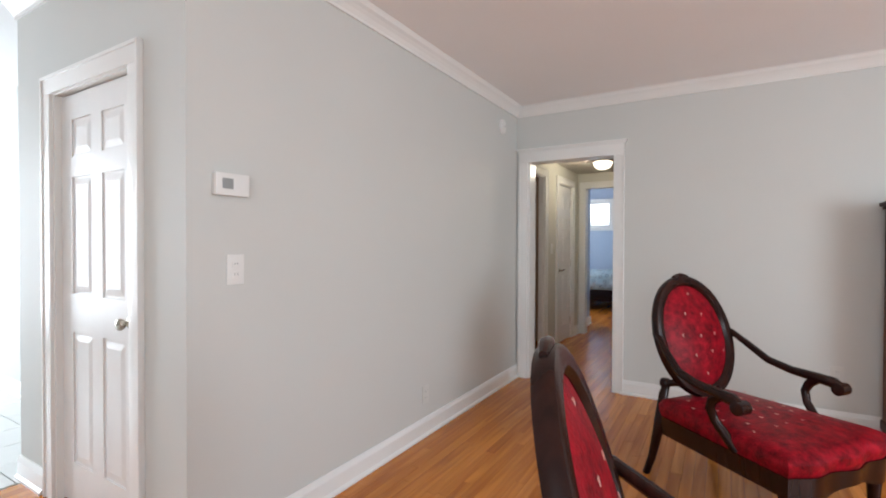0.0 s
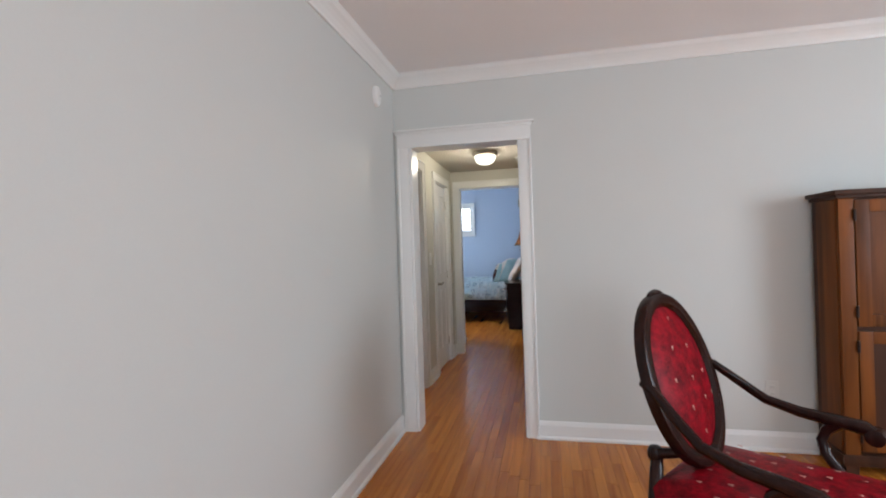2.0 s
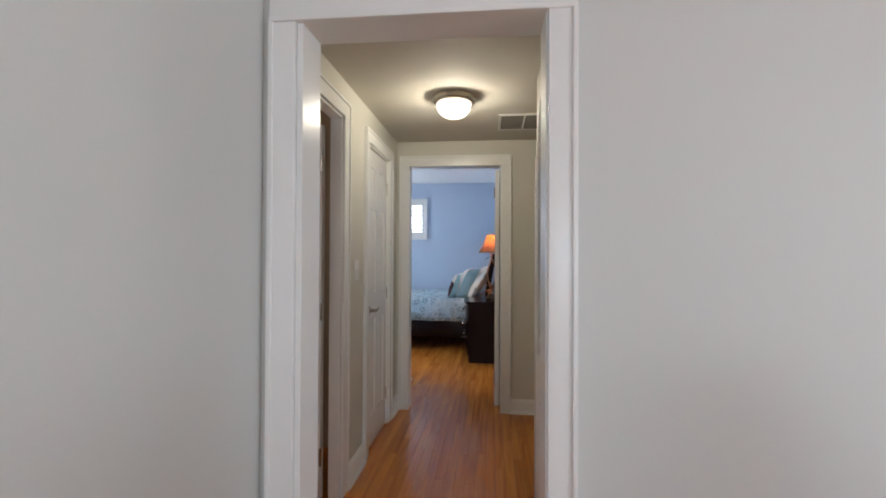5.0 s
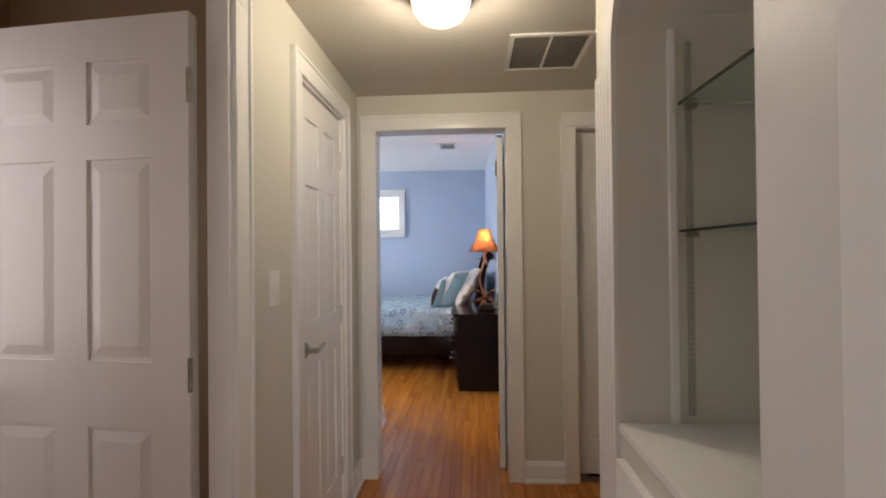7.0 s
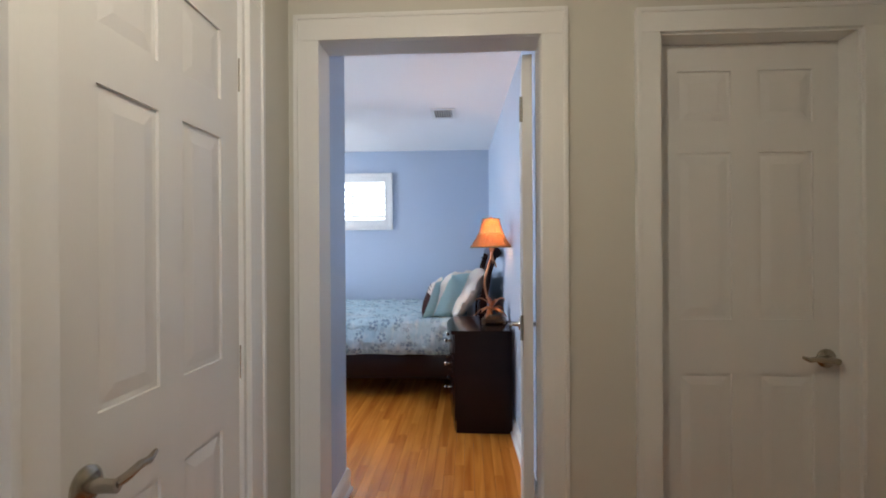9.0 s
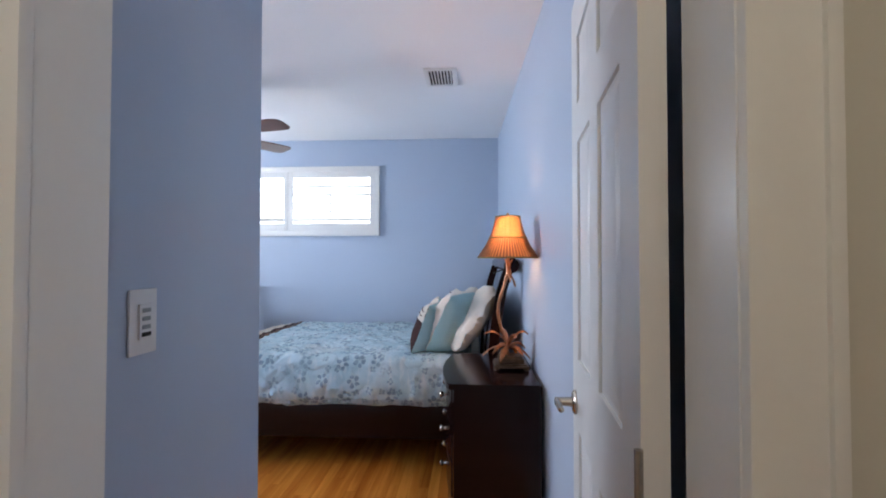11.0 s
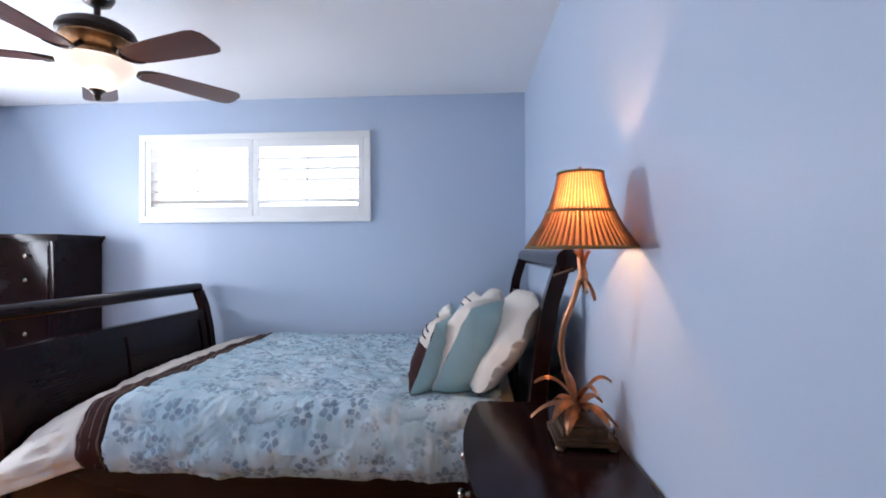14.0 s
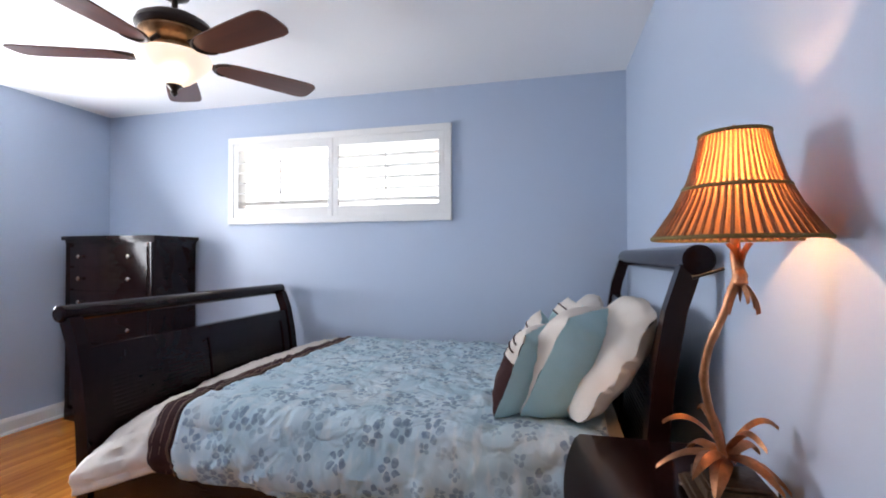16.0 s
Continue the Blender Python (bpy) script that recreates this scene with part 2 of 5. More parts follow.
def wall(name, along, a, b, c0, c1, z0, z1, mat, label, holes=()):
    """A wall that runs along x or y from a to b, c0 to c1 thick, with holes (from, to, bottom, top), as one closed skin."""
    us = sorted({a, b, *(h[0] for h in holes), *(h[1] for h in holes)})
    ws = sorted({z0, z1, *(h[2] for h in holes), *(h[3] for h in holes)})
    nu, nw = len(us) - 1, len(ws) - 1

    def solid(i, j):
        if not (0 <= i < nu and 0 <= j < nw):
            return False
        u, w = (us[i] + us[i + 1]) / 2, (ws[j] + ws[j + 1]) / 2
        return not any(h[0] < u < h[1] and h[2] < w < h[3] for h in holes)
    bm, made = bmesh.new(), {}

    def v(i, j, k):
        if (i, j, k) not in made:
            c = (c0, c1)[k]
            made[i, j, k] = bm.verts.new((us[i], c, ws[j]) if along == "x" else (c, us[i], ws[j]))
        return made[i, j, k]
    for i in range(nu):
        for j in range(nw):
            if not solid(i, j):
                continue
            for k in (0, 1):
                bm.faces.new((v(i, j, k), v(i + 1, j, k), v(i + 1, j + 1, k), v(i, j + 1, k)))
            for (di, dj), (p, q) in (((-1, 0), ((i, j), (i, j + 1))), ((1, 0), ((i + 1, j), (i + 1, j + 1))), ((0, -1), ((i, j), (i + 1, j))), ((0, 1), ((i, j + 1), (i + 1, j + 1)))):
                if not solid(i + di, j + dj):
                    bm.faces.new((v(*p, 0), v(*q, 0), v(*q, 1), v(*p, 1)))
    return structure(name, bm, mat, label)


# ---- the shell: floors, walls, ceilings ----
bm = bmesh.new()
box(bm, -2.66, 3.7, -3.1, 4.05, -0.12, -0.008)
box(bm, -2.9, 0.9, 4.05, 6.5, -0.12, -0.008)
box(bm, -4.9, 0.0, 6.5, 10.7, -0.12, -0.0082)
floor = structure("floor", bm, M_SUB, "honey oak strip flooring, varnished and worn")
bm = bmesh.new()
for i in range(12):
    for j in range(14):
        x0, y0 = -6.4 + i * 0.31, -2.9 + j * 0.31
        box(bm, x0, x0 + 0.304, y0, y0 + 0.304, -0.02, 0.0)
structure("floor_kitchen", bm, M_TILE, "pale glossy ceramic floor tiles in the kitchen")

wall("wall_living_west", "y", 0.86, 3.98, -1.36, -1.23, 0, LIVING_H, M_LIVING, "pale warm grey painted living room wall")
wall("wall_entry", "x", -2.76, -1.36, 0.86, 0.98, 0, LIVING_H, M_LIVING, "pale grey wall with a white panel door", [(-2.33, -1.60, 0, 1.955)])
wall("wall_living_north", "x", -1.36, 3.7, 3.98, 4.12, 0, LIVING_H, M_LIVING, "pale warm grey wall with the hall opening", [(-1.118, -0.355, 0, 1.995)])
wall("wall_living_east", "y", -3.1, 3.98, 3.6, 3.7, 0, LIVING_H, M_LIVING, "pale grey wall with a window", [(0.5, 2.3, 0.8, 2.1)])
wall("wall_living_south", "x", -6.5, 3.7, -3.2, -3.1, 0, LIVING_H, M_LIVING, "pale grey wall with a window", [(-0.3, 2.1, 0.8, 2.1)])
wall("wall_kitchen_west", "y", -3.1, 1.5, -6.1, -6.0, 0, LIVING_H, M_LIVING, "pale kitchen wall with a window", [(-1.0, 0.8, 0.3, 2.2)])
wall("wall_kitchen_north", "x", -6.1, -2.76, 1.36, 1.46, 0, LIVING_H, M_LIVING, "pale kitchen wall")
wall("wall_kitchen_return", "y", 0.98, 1.36, -2.76, -2.66, 0, LIVING_H, M_LIVING, "pale kitchen wall return")

wall("wall_hall_west", "y", 4.12, 6.41, -1.365, -1.31, 0, LIVING_H, M_HALL, "cream painted hall wall with two doors", [(4.23, 4.985, 0, 2.0), (5.49, 6.09, 0, 1.985)])
wall("wall_hall_north", "x", -1.42, 0.86, 6.41, 6.485, 0, LIVING_H, M_HALL, "cream painted hall end wall with two doors", [(-1.218, -0.441, 0, 2.01), (-0.078, 0.567, 0, 2.0)])
# Unseen; added to keep sky light from leaking round the closed hall door.
wall("wall_closet_back", "x", 0.0, 0.86, 6.62, 6.68, 0, LIVING_H, M_HALL, "unseen plain wall added behind the closed hall door against light leaks")
wall("wall_alcove_east", "y", 4.12, 6.41, 0.74, 0.86, 0, LIVING_H, M_HALL, "cream painted hall alcove wall")
wall("wall_side_room_west", "y", 4.12, 6.41, -2.72, -2.6, 0, LIVING_H, M_TAUPE, "dim taupe wall of the side room with an assumed, unseen window", [(4.25, 4.85, 0.9, 2.0)])
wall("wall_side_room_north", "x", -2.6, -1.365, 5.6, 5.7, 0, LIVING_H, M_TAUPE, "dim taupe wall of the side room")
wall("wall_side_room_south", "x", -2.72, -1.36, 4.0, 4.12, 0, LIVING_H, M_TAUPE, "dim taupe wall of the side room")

wall("wall_bedroom_south", "x", -1.36, -0.1, 6.485, 6.52, 0, BED_H, M_BLUE, "powder blue wall round the bedroom door", [(-1.218, -0.441, 0, 2.01)])
wall("wall_bedroom_closet", "y", 6.52, 7.30, -1.47, -1.355, 0, BED_H, M_BLUE, "powder blue return wall beside the bedroom door")
wall("wall_bedroom_closet_front", "x", -4.9, -1.47, 7.18, 7.30, 0, BED_H, M_BLUE, "powder blue closet wall")
wall("wall_bedroom_north", "x", -4.9, 0.0, 10.53, 10.65, 0, BED_H, M_BLUE, "powder blue wall with a high window", [(-3.428, -1.676, 1.572, 2.169)])
wall("wall_bedroom_west", "y", 7.30, 10.53, -4.84, -4.72, 0, BED_H, M_BLUE, "powder blue wall with a shuttered window", [(8.359, 9.611, 0.989, 2.111)])
bm = bmesh.new()
extrude_outline(bm, [(-0.3358, 6.505), (-0.2178, 6.505), (-0.335, 10.53), (-0.453, 10.53)], 2, 0, BED_H)
structure("wall_bedroom_east", bm, M_BLUE, "powder blue wall behind the bed and nightstand")

bm = bmesh.new()
box(bm, -6.2, 3.8, -3.2, 4.12, LIVING_H, LIVING_H + 0.1)
structure("ceiling_living", bm, M_CEIL, "white painted living room ceiling")
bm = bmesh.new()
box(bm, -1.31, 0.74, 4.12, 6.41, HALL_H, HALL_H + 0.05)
structure("ceiling_hall", bm, M_HALLCEIL_DIM, "low cream hall ceiling, colour darkened against the close bulb")
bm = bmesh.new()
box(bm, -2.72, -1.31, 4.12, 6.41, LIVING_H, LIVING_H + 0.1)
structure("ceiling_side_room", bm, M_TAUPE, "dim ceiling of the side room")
bm = bmesh.new()
box(bm, -4.9, 0.0, 6.485, 10.65, BED_H, BED_H + 0.1)
structure("ceiling_bedroom", bm, M_CEIL, "white painted bedroom ceiling")

# the built-in niche on the hall's right side
NX0, NX1, NY0, NY1, NSILL, NSPRING = -0.29, 0.14, 4.345, 4.934, 0.865, 1.75
bm = bmesh.new()
nr, ncy = (NY1 - NY0) / 2, (NY0 + NY1) / 2
arch = [(ncy - nr * math.cos(math.pi * k / 24), NSPRING + nr * math.sin(math.pi * k / 24)) for k in range(25)]
extrude_outline(bm, [(4.12, 0), (NY0, 0)] + arch + [(NY1, 0), (5.11, 0), (5.11, LIVING_H), (4.12, LIVING_H)], 0, NX0, NX1)
box(bm, NX1, 0.74, 4.12, 5.11, 0, LIVING_H)
box(bm, NX0, NX1, NY0, NY1, 0, NSILL - 0.02)
structure("wall_hall_east", bm, M_HALL, "cream wall with an arched display niche")


# ---- trim ----
def base_profile(h=0.115, d=0.018):
    return [(0, 0), (d + 0.012, 0), (d + 0.012, 0.012), (d, 0.022), (d, h - 0.025), (d * 0.7, h - 0.012), (d * 0.35, h), (0, h)]


def moulding(name, a, b, inward, profile, mat, label, z=0.0):
    """A moulding along the floor or ceiling from a to b; inward points into the room; profile is (out, up)."""
    bm = bmesh.new()
    n = Vector((*inward, 0))
    ends = []
    for p in (a, b):
        ends.append([bm.verts.new(Vector((*p, z)) + n * o + Vector((0, 0, u))) for o, u in profile])
    for i in range(len(profile)):
        j = (i + 1) % len(profile)
        bm.faces.new((ends[0][i], ends[0][j], ends[1][j], ends[1][i]))
    bm.faces.new(ends[0])
    bm.faces.new(ends[1][::-1])
    ob = new(name, finish(bm, name, mat))
    return tagged(ob, label, name.split("_")[0], kind="structure")


CROWN = [(0, 0), (0, -0.085), (0.012, -0.085), (0.016, -0.072), (0.03, -0.05), (0.045, -0.034), (0.06, -0.022), (0.066, -0.012), (0.075, 0.0)]
BASE = base_profile()
for a, b, n in (((-1.23, 0.86), (-1.23, 3.98), (1, 0)), ((-1.23, 3.98), (3.6, 3.98), (0, -1)), ((-2.76, 0.86), (-1.155, 0.86), (0, -1)), ((3.6, -3.1), (3.6, 3.98), (-1, 0))):
    moulding("trim_crown", a, b, n, CROWN, M_TRIM, "white crown moulding in the living room", LIVING_H)
for a, b, n in (((-1.23, 0.86), (-1.23, 3.98), (1, 0)), ((-0.30, 3.98), (3.6, 3.98), (0, -1)), ((-2.76, 0.86), (-2.44, 0.86), (0, -1)), ((-1.52, 0.86), (-1.20, 0.86), (0, -1)),
                ((-1.31, 5.075), (-1.31, 5.405), (1, 0)), ((-1.31, 6.175), (-1.31, 6.41), (1, 0)), ((-0.37, 6.41), (-0.149, 6.41), (0, -1)), ((-5.9, 1.36), (-2.76, 1.36), (0, -1)),
                ((-1.31, 6.41), (-1.275, 6.41), (0, -1)), ((-1.355, 6.505), (-1.355, 7.318), (1, 0)), ((-4.72, 7.30), (-1.355, 7.30), (0, 1)), ((-4.72, 7.3), (-4.72, 10.53), (1, 0)),
                ((-4.72, 10.53), (-0.45, 10.53), (0, -1)), ((-0.3358, 6.505), (-0.453, 10.53), (-1, 0)), ((-0.29, 5.11), (0.74, 5.11), (0, 1))):
    moulding("baseboard", a, b, n, BASE, M_TRIM, "white painted wooden baseboard")


def casing(name, along, u0, u1, top, face, out, width, depth, label, head=0.0):
    """Trim round an opening u0 to u1: two legs and a head with a raised outer edge; head > 0 gives a taller head with a cap."""
    g = thing(name, label, "trim")
    g["kind"] = "structure"

    def strip(nm, a0, a1, z0, z1, d):
        bm = bmesh.new()
        f0, f1 = sorted((face, face + out * d))
        if along == "x":
            box(bm, a0, a1, f0, f1, z0, z1, 0.003)
        else:
            box(bm, f0, f1, a0, a1, z0, z1, 0.003)
        part(nm, bm, M_TRIM, g, "", True)
    hh = head or width
    for s, e in ((u0 - width, u0), (u1, u1 + width)):
        strip("leg", s, e, 0, top, depth)
        o0, o1 = (s - 0.001, s + 0.014) if e == u0 else (e - 0.014, e + 0.001)
        strip("edge_bead", o0, o1, 0, top + (0 if head else width), depth + 0.007)
    strip("head", u0 - width, u1 + width, top, top + hh, depth + 0.001)
    if head:
        strip("cap", u0 - width - 0.022, u1 + width + 0.022, top + hh, top + hh + 0.014, depth + 0.025)
        strip("cap_cove", u0 - width - 0.010, u1 + width + 0.010, top + hh - 0.016, top + hh, depth + 0.012)
        strip("head_bead", u0 - width, u1 + width, top - 0.006, top + 0.008, depth + 0.008)
    else:
        strip("edge_bead", u0 - width, u1 + width, top + width - 0.014, top + width + 0.001, depth + 0.007)
    return g


def jamb(name, along, u0, u1, top, c0, c1, label):
    """The lining of an opening."""
    g = thing(name, label, "door frame")
    g["kind"] = "structure"
    for nm, d in (("side", (u0 - 0.002, u0 + 0.016, 0, top)), ("side", (u1 - 0.016, u1 + 0.002, 0, top)), ("top", (u0 + 0.016, u1 - 0.016, top - 0.016, top + 0.002))):
        bm = bmesh.new()
        if along == "x":
            box(bm, d[0], d[1], c0 - 0.003, c1 + 0.003, d[2], d[3])
        else:
            box(bm, c0 - 0.003, c1 + 0.003, d[0], d[1], d[2], d[3])
        part(nm, bm, M_TRIM, g)
    return g


casing("trim_living_opening", "x", -1.122, -0.365, 1.985, 3.98, -1, 0.082, 0.018, "white casing with a capped head round the hall opening", 0.105)
jamb("trim_living_jamb", "x", -1.118, -0.355, 1.995, 3.98, 4.12, "white lining of the hall opening")
casing("trim_bedroom_door", "x", -1.20, -0.455, 1.995, 6.41, -1, 0.085, 0.018, "white casing round the bedroom doorway")
jamb("trim_bedroom_jamb", "x", -1.218, -0.441, 2.01, 6.41, 6.52, "white lining of the bedroom doorway")
casing("trim_closet_door", "x", -0.072, 0.561, 1.99, 6.41, -1, 0.077, 0.018, "white casing round the closed hall door")
jamb("trim_closet_jamb", "x", -0.078, 0.567, 2.0, 6.41, 6.485, "white lining of the closed hall door")
casing("trim_side_room_door", "y", 4.23, 4.985, 1.995, -1.31, 1, 0.085, 0.018, "white casing round the open side door")
jamb("trim_side_room_jamb", "y", 4.23, 4.985, 2.0, -1.365, -1.31, "white lining of the open side door")
casing("trim_linen_door", "y", 5.49, 6.09, 1.98, -1.31, 1, 0.08, 0.018, "white casing round the linen closet door")
jamb("trim_linen_jamb", "y", 5.49, 6.09, 1.985, -1.365, -1.31, "white lining of the linen closet door")
casing("trim_entry_door", "x", -2.33, -1.60, 1.945, 0.86, -1, 0.085, 0.018, "white casing round the entry closet door")
jamb("trim_entry_jamb", "x", -2.33, -1.60, 1.955, 0.86, 0.98, "white lining of the entry closet door")


# ---- doors ----
def panel_door(name, w, h, label, m, knob="lever", knob_side=1, mirror=False):
    """A six-panel door: x 0 to w from the hinge, y the thickness, z up."""
    g = thing(name, label, "door", m)
    t = 0.036
    st, mid = 0.11 * w / 0.72, 0.10 * w / 0.72
    rails = [0.0, 0.20, 0.845, 1.03, 1.60, 1.70, 1.88, 2.0]
    rails = [r * h / 2.0 for r in rails]
    bm = bmesh.new()
    box(bm, 0, w, -t / 2 + 0.0065, t / 2 - 0.0065, 0.0, h)
    c0, c1 = (w - mid) / 2, (w + mid) / 2
    for s in (-1, 1):
        y0, y1 = sorted((s * t / 2, s * (t / 2 - 0.007)))
        for x0, x1 in ((0, st), (c0, c1), (w - st, w)):
            box(bm, x0, x1, y0, y1, 0, h)
        for z0, z1 in ((rails[0], rails[1]), (rails[2], rails[3]), (rails[4], rails[5]), (rails[6], rails[7])):
            box(bm, st, c0, y0, y1, z0, z1)
            box(bm, c1, w - st, y0, y1, z0, z1)
    leaf = part("leaf", bm, M_DOOR, g)
    for z0, z1 in ((rails[1], rails[2]), (rails[3], rails[4]), (rails[5], rails[6])):
        for x0, x1 in ((st, c0), (c1, w - st)):
            bm = bmesh.new()
            for s in (-1, 1):
                yb, yt = s * (t / 2 - 0.0067), s * (t / 2 - 0.0015)
                o, i = 0.010, 0.040
                ring = [[bm.verts.new((x, y, z)) for x, z in ((x0 + k, z0 + k), (x1 - k, z0 + k), (x1 - k, z1 - k), (x0 + k, z1 - k))] for k, y in ((o, yb), (i, yt))]
                for q in range(4):
                    bm.faces.new((ring[0][q], ring[0][(q + 1) % 4], ring[1][(q + 1) % 4], ring[1][q]))
                bm.faces.new(ring[1])
            part("panel", bm, M_DOOR, leaf)
    kx, kz = (w - 0.06) if knob_side > 0 else 0.06, 0.90
    if knob:
        for s in (-1, 1):
            bm = bmesh.new()
            y = s * t / 2
            prof = [(0.032, 0), (0.032, 0.004), (0.027, 0.009), (0.013, 0.011), (0.011, 0.04), (0.011, 0.055)]
            if knob == "knob":
                prof = [(0.028, 0), (0.028, 0.004), (0.012, 0.008), (0.011, 0.022), (0.02, 0.028), (0.025, 0.038), (0.022, 0.05), (0.010, 0.055)]
            lathe(bm, prof, seg=20)
            bmesh.ops.transform(bm, matrix=Matrix.Translation((kx, y, kz)) @ Matrix.Rotation(radians(-90 * s), 4, "X"), verts=bm.verts)
            if knob == "lever":
                d = -1 if knob_side > 0 else 1
                pts = [(kx + d * 0.0, y + s * 0.048, kz), (kx + d * 0.03, y + s * 0.05, kz + 0.002), (kx + d * 0.06, y + s * 0.05, kz + 0.008), (kx + d * 0.085, y + s * 0.048, kz + 0.004), (kx + d * 0.105, y + s * 0.046, kz + 0.012)]
                tube(bm, pts, [0.011, 0.011, 0.010, 0.009, 0.006], 10, 0.75)
            part("handle", bm, M_NICKEL, g, "brushed nickel door handle", True)
    for hz in (0.22, h / 2, h - 0.2):
        bm = bmesh.new()
        tube(bm, [(-0.004, t / 2 + 0.004, hz - 0.045), (-0.004, t / 2 + 0.004, hz + 0.045)], 0.006, 8)
        part("hinge", bm, M_NICKEL, g, "", True)
    return g


panel_door("door_bedroom", 0.72, 1.985, "white six-panel bedroom door standing open along the wall", pose(-0.483, 6.550, 0.008, 0, 0, 84.6))
panel_door("door_linen", 0.57, 1.955, "white six-panel linen closet door, closed", pose(-1.338, 6.075, 0.008, 0, 0, -90))
panel_door("door_hall_closet", 0.645, 2.0, "white six-panel hall door, closed", pose(-0.078, 6.507, 0.012, 0, 0, 0))
panel_door("door_side_room", 0.72, 1.935, "white six-panel door standing open into the dim side room", pose(-1.400, 4.958, 0.008, 0, 0, 175))
panel_door("door_entry_closet", 0.70, 1.925, "white six-panel closet door, closed", pose(-2.316, 0.905, 0.008, 0, 0, 0), "knob", 1)

# ---- floor boards ----
SIZES = [0.55, 0.75, 0.95, 1.2, 1.5]
PW = 0.057
boards = []
for length in SIZES:
    bm = bmesh.new()
    box(bm, -PW / 2 + 0.0006, PW / 2 - 0.0006, 0.0008, length - 0.0008, -0.008, 0.0)
    boards.append(finish(bm, "plank", M_OAK))
rng = random.Random(7)
near, rest = 0, []
x = -4.72 + PW / 2
while x < 3.56:
    spans = []
    if -1.355 < x < -0.33:
        spans = [(-3.08, 10.53)]
    else:
        if x > -2.64:
            spans.append((-3.08, 3.99))
        if -2.6 < x < -1.3:
            spans.append((4.12, 5.6))
        if -0.33 < x < 0.74:
            spans.append((5.11, 6.41))
        if x < -1.3:
            spans.append((7.28, 10.53))
    for y0, y1 in spans:
        y = y0 - rng.random() * 0.9
        while y < y1 - 0.001:
            k = rng.randrange(len(SIZES))
            a, b = max(y, y0), min(y + SIZES[k], y1)
            y += SIZES[k]
            if b - a < 0.004:
                continue
            if b - a > SIZES[k] - 1e-6 and near < 300 and -1.25 < x < 0.2 and 1.7 < a < 8.2:
                ob = new("plank", boards[k])
                ob.location = (x, a, 0)
                ob.parent = floor
                near += 1
            else:
                rest.append((x, a, b))
    x += PW
verts, faces = [], []
for x, a, b in rest:
    i = len(verts)
    for z in (-0.008, 0.0):
        verts += [(x - PW / 2 + 0.0006, a + 0.0008, z), (x + PW / 2 - 0.0006, a + 0.0008, z), (x + PW / 2 - 0.0006, b - 0.0008, z), (x - PW / 2 + 0.0006, b - 0.0008, z)]
    faces += [(i + 4, i + 5, i + 6, i + 7), (i, i + 1, i + 5, i + 4), (i + 1, i + 2, i + 6, i + 5), (i + 2, i + 3, i + 7, i + 6), (i + 3, i, i + 4, i + 7)]
me = bpy.data.meshes.new("planks")
me.from_pydata(verts, [], faces)
me.materials.append(M_OAK)
tagged(new("planks", me), "", "", "", "stuff").parent = floor

# ---- bedroom furniture ----
def sleigh_board(name, x, y0, y1, top, lean, roll, panel_top, slot, parent):
    """A sleigh bed's head or foot: curved posts, a rolled top rail, an open slot and a framed panel. lean points away from the mattress."""
    board = new(name)
    board.parent = parent
    prof = [(0.0, 0.0), (0.0, 0.30), (0.012, 0.5), (0.035, 0.68), (0.07, 0.84), (0.115, 0.95)]
    pts = [(x + lean * o, top * u) for o, u in prof]

    def at(u):
        for (xa, za), (xb, zb) in zip(pts, pts[1:]):
            if za <= u <= zb + 1e-9:
                return xa + (xb - xa) * (u - za) / (zb - za)
        return pts[-1][0]
    for ya in (y0, y1 - 0.06):
        bm = bmesh.new()
        t = 0.032
        outline = [(px - t * (1.2 if i == 0 else 1), pz) for i, (px, pz) in enumerate(pts)] + [(px + t, pz) for px, pz in reversed(pts)]
        extrude_outline(bm, outline, 1, ya, ya + 0.06)
        part("post", bm, M_ESP, board)
    bm = bmesh.new()
    cx, cz = pts[-1][0] + lean * 0.018, top - roll
    tube(bm, [(cx, y0 - 0.012, cz), (cx, y0 - 0.006, cz), (cx, y1 + 0.006, cz), (cx, y1 + 0.012, cz)], [roll * 0.8, roll, roll, roll * 0.8], 20)
    part("top_rail", bm, M_ESP, board, "", True)
    n = 8
    lo, hi = 0.20, panel_top
    ym = (y0 + y1) / 2
    for nm, a, b, t in (("upper_rail", hi - 0.07, hi, 0.022), ("lower_rail", lo, lo + 0.1, 0.022), ("panel", lo + 0.1, hi - 0.07, 0.010)):
        bm = bmesh.new()
        zs = [a + (b - a) * k / n for k in range(n + 1)]
        extrude_outline(bm, [(at(z) - t, z) for z in zs] + [(at(z) + t, z) for z in reversed(zs)], 1, y0 + 0.06, y1 - 0.06)
        part(nm, bm, M_ESP, board)
    for ya, yb in ((ym - 0.05, ym + 0.05), (y0 + 0.06, y0 + 0.14), (y1 - 0.14, y1 - 0.06)):
        bm = bmesh.new()
        zs = [lo + 0.1 + (hi - 0.07 - lo - 0.1) * k / n for k in range(n + 1)]
        extrude_outline(bm, [(at(z) - 0.0205, z) for z in zs] + [(at(z) + 0.0205, z) for z in reversed(zs)], 1, ya, yb)
        part("stile", bm, M_ESP, board)
    width = ym - 0.05 - (y0 + 0.14)
    bm = bmesh.new()
    tube(bm, [(0, 0, 0), (0, width, 0)], 0.0118, 6)
    reed = finish(bm, "reed", M_ESP, True)
    for ya in (y0 + 0.14, ym + 0.05):
        z = lo + 0.13
        while z < hi - 0.10:
            ob = new("reed", reed)
            ob.parent, ob.location = board, (at(z), ya, z)
            z += 0.0185
    return board


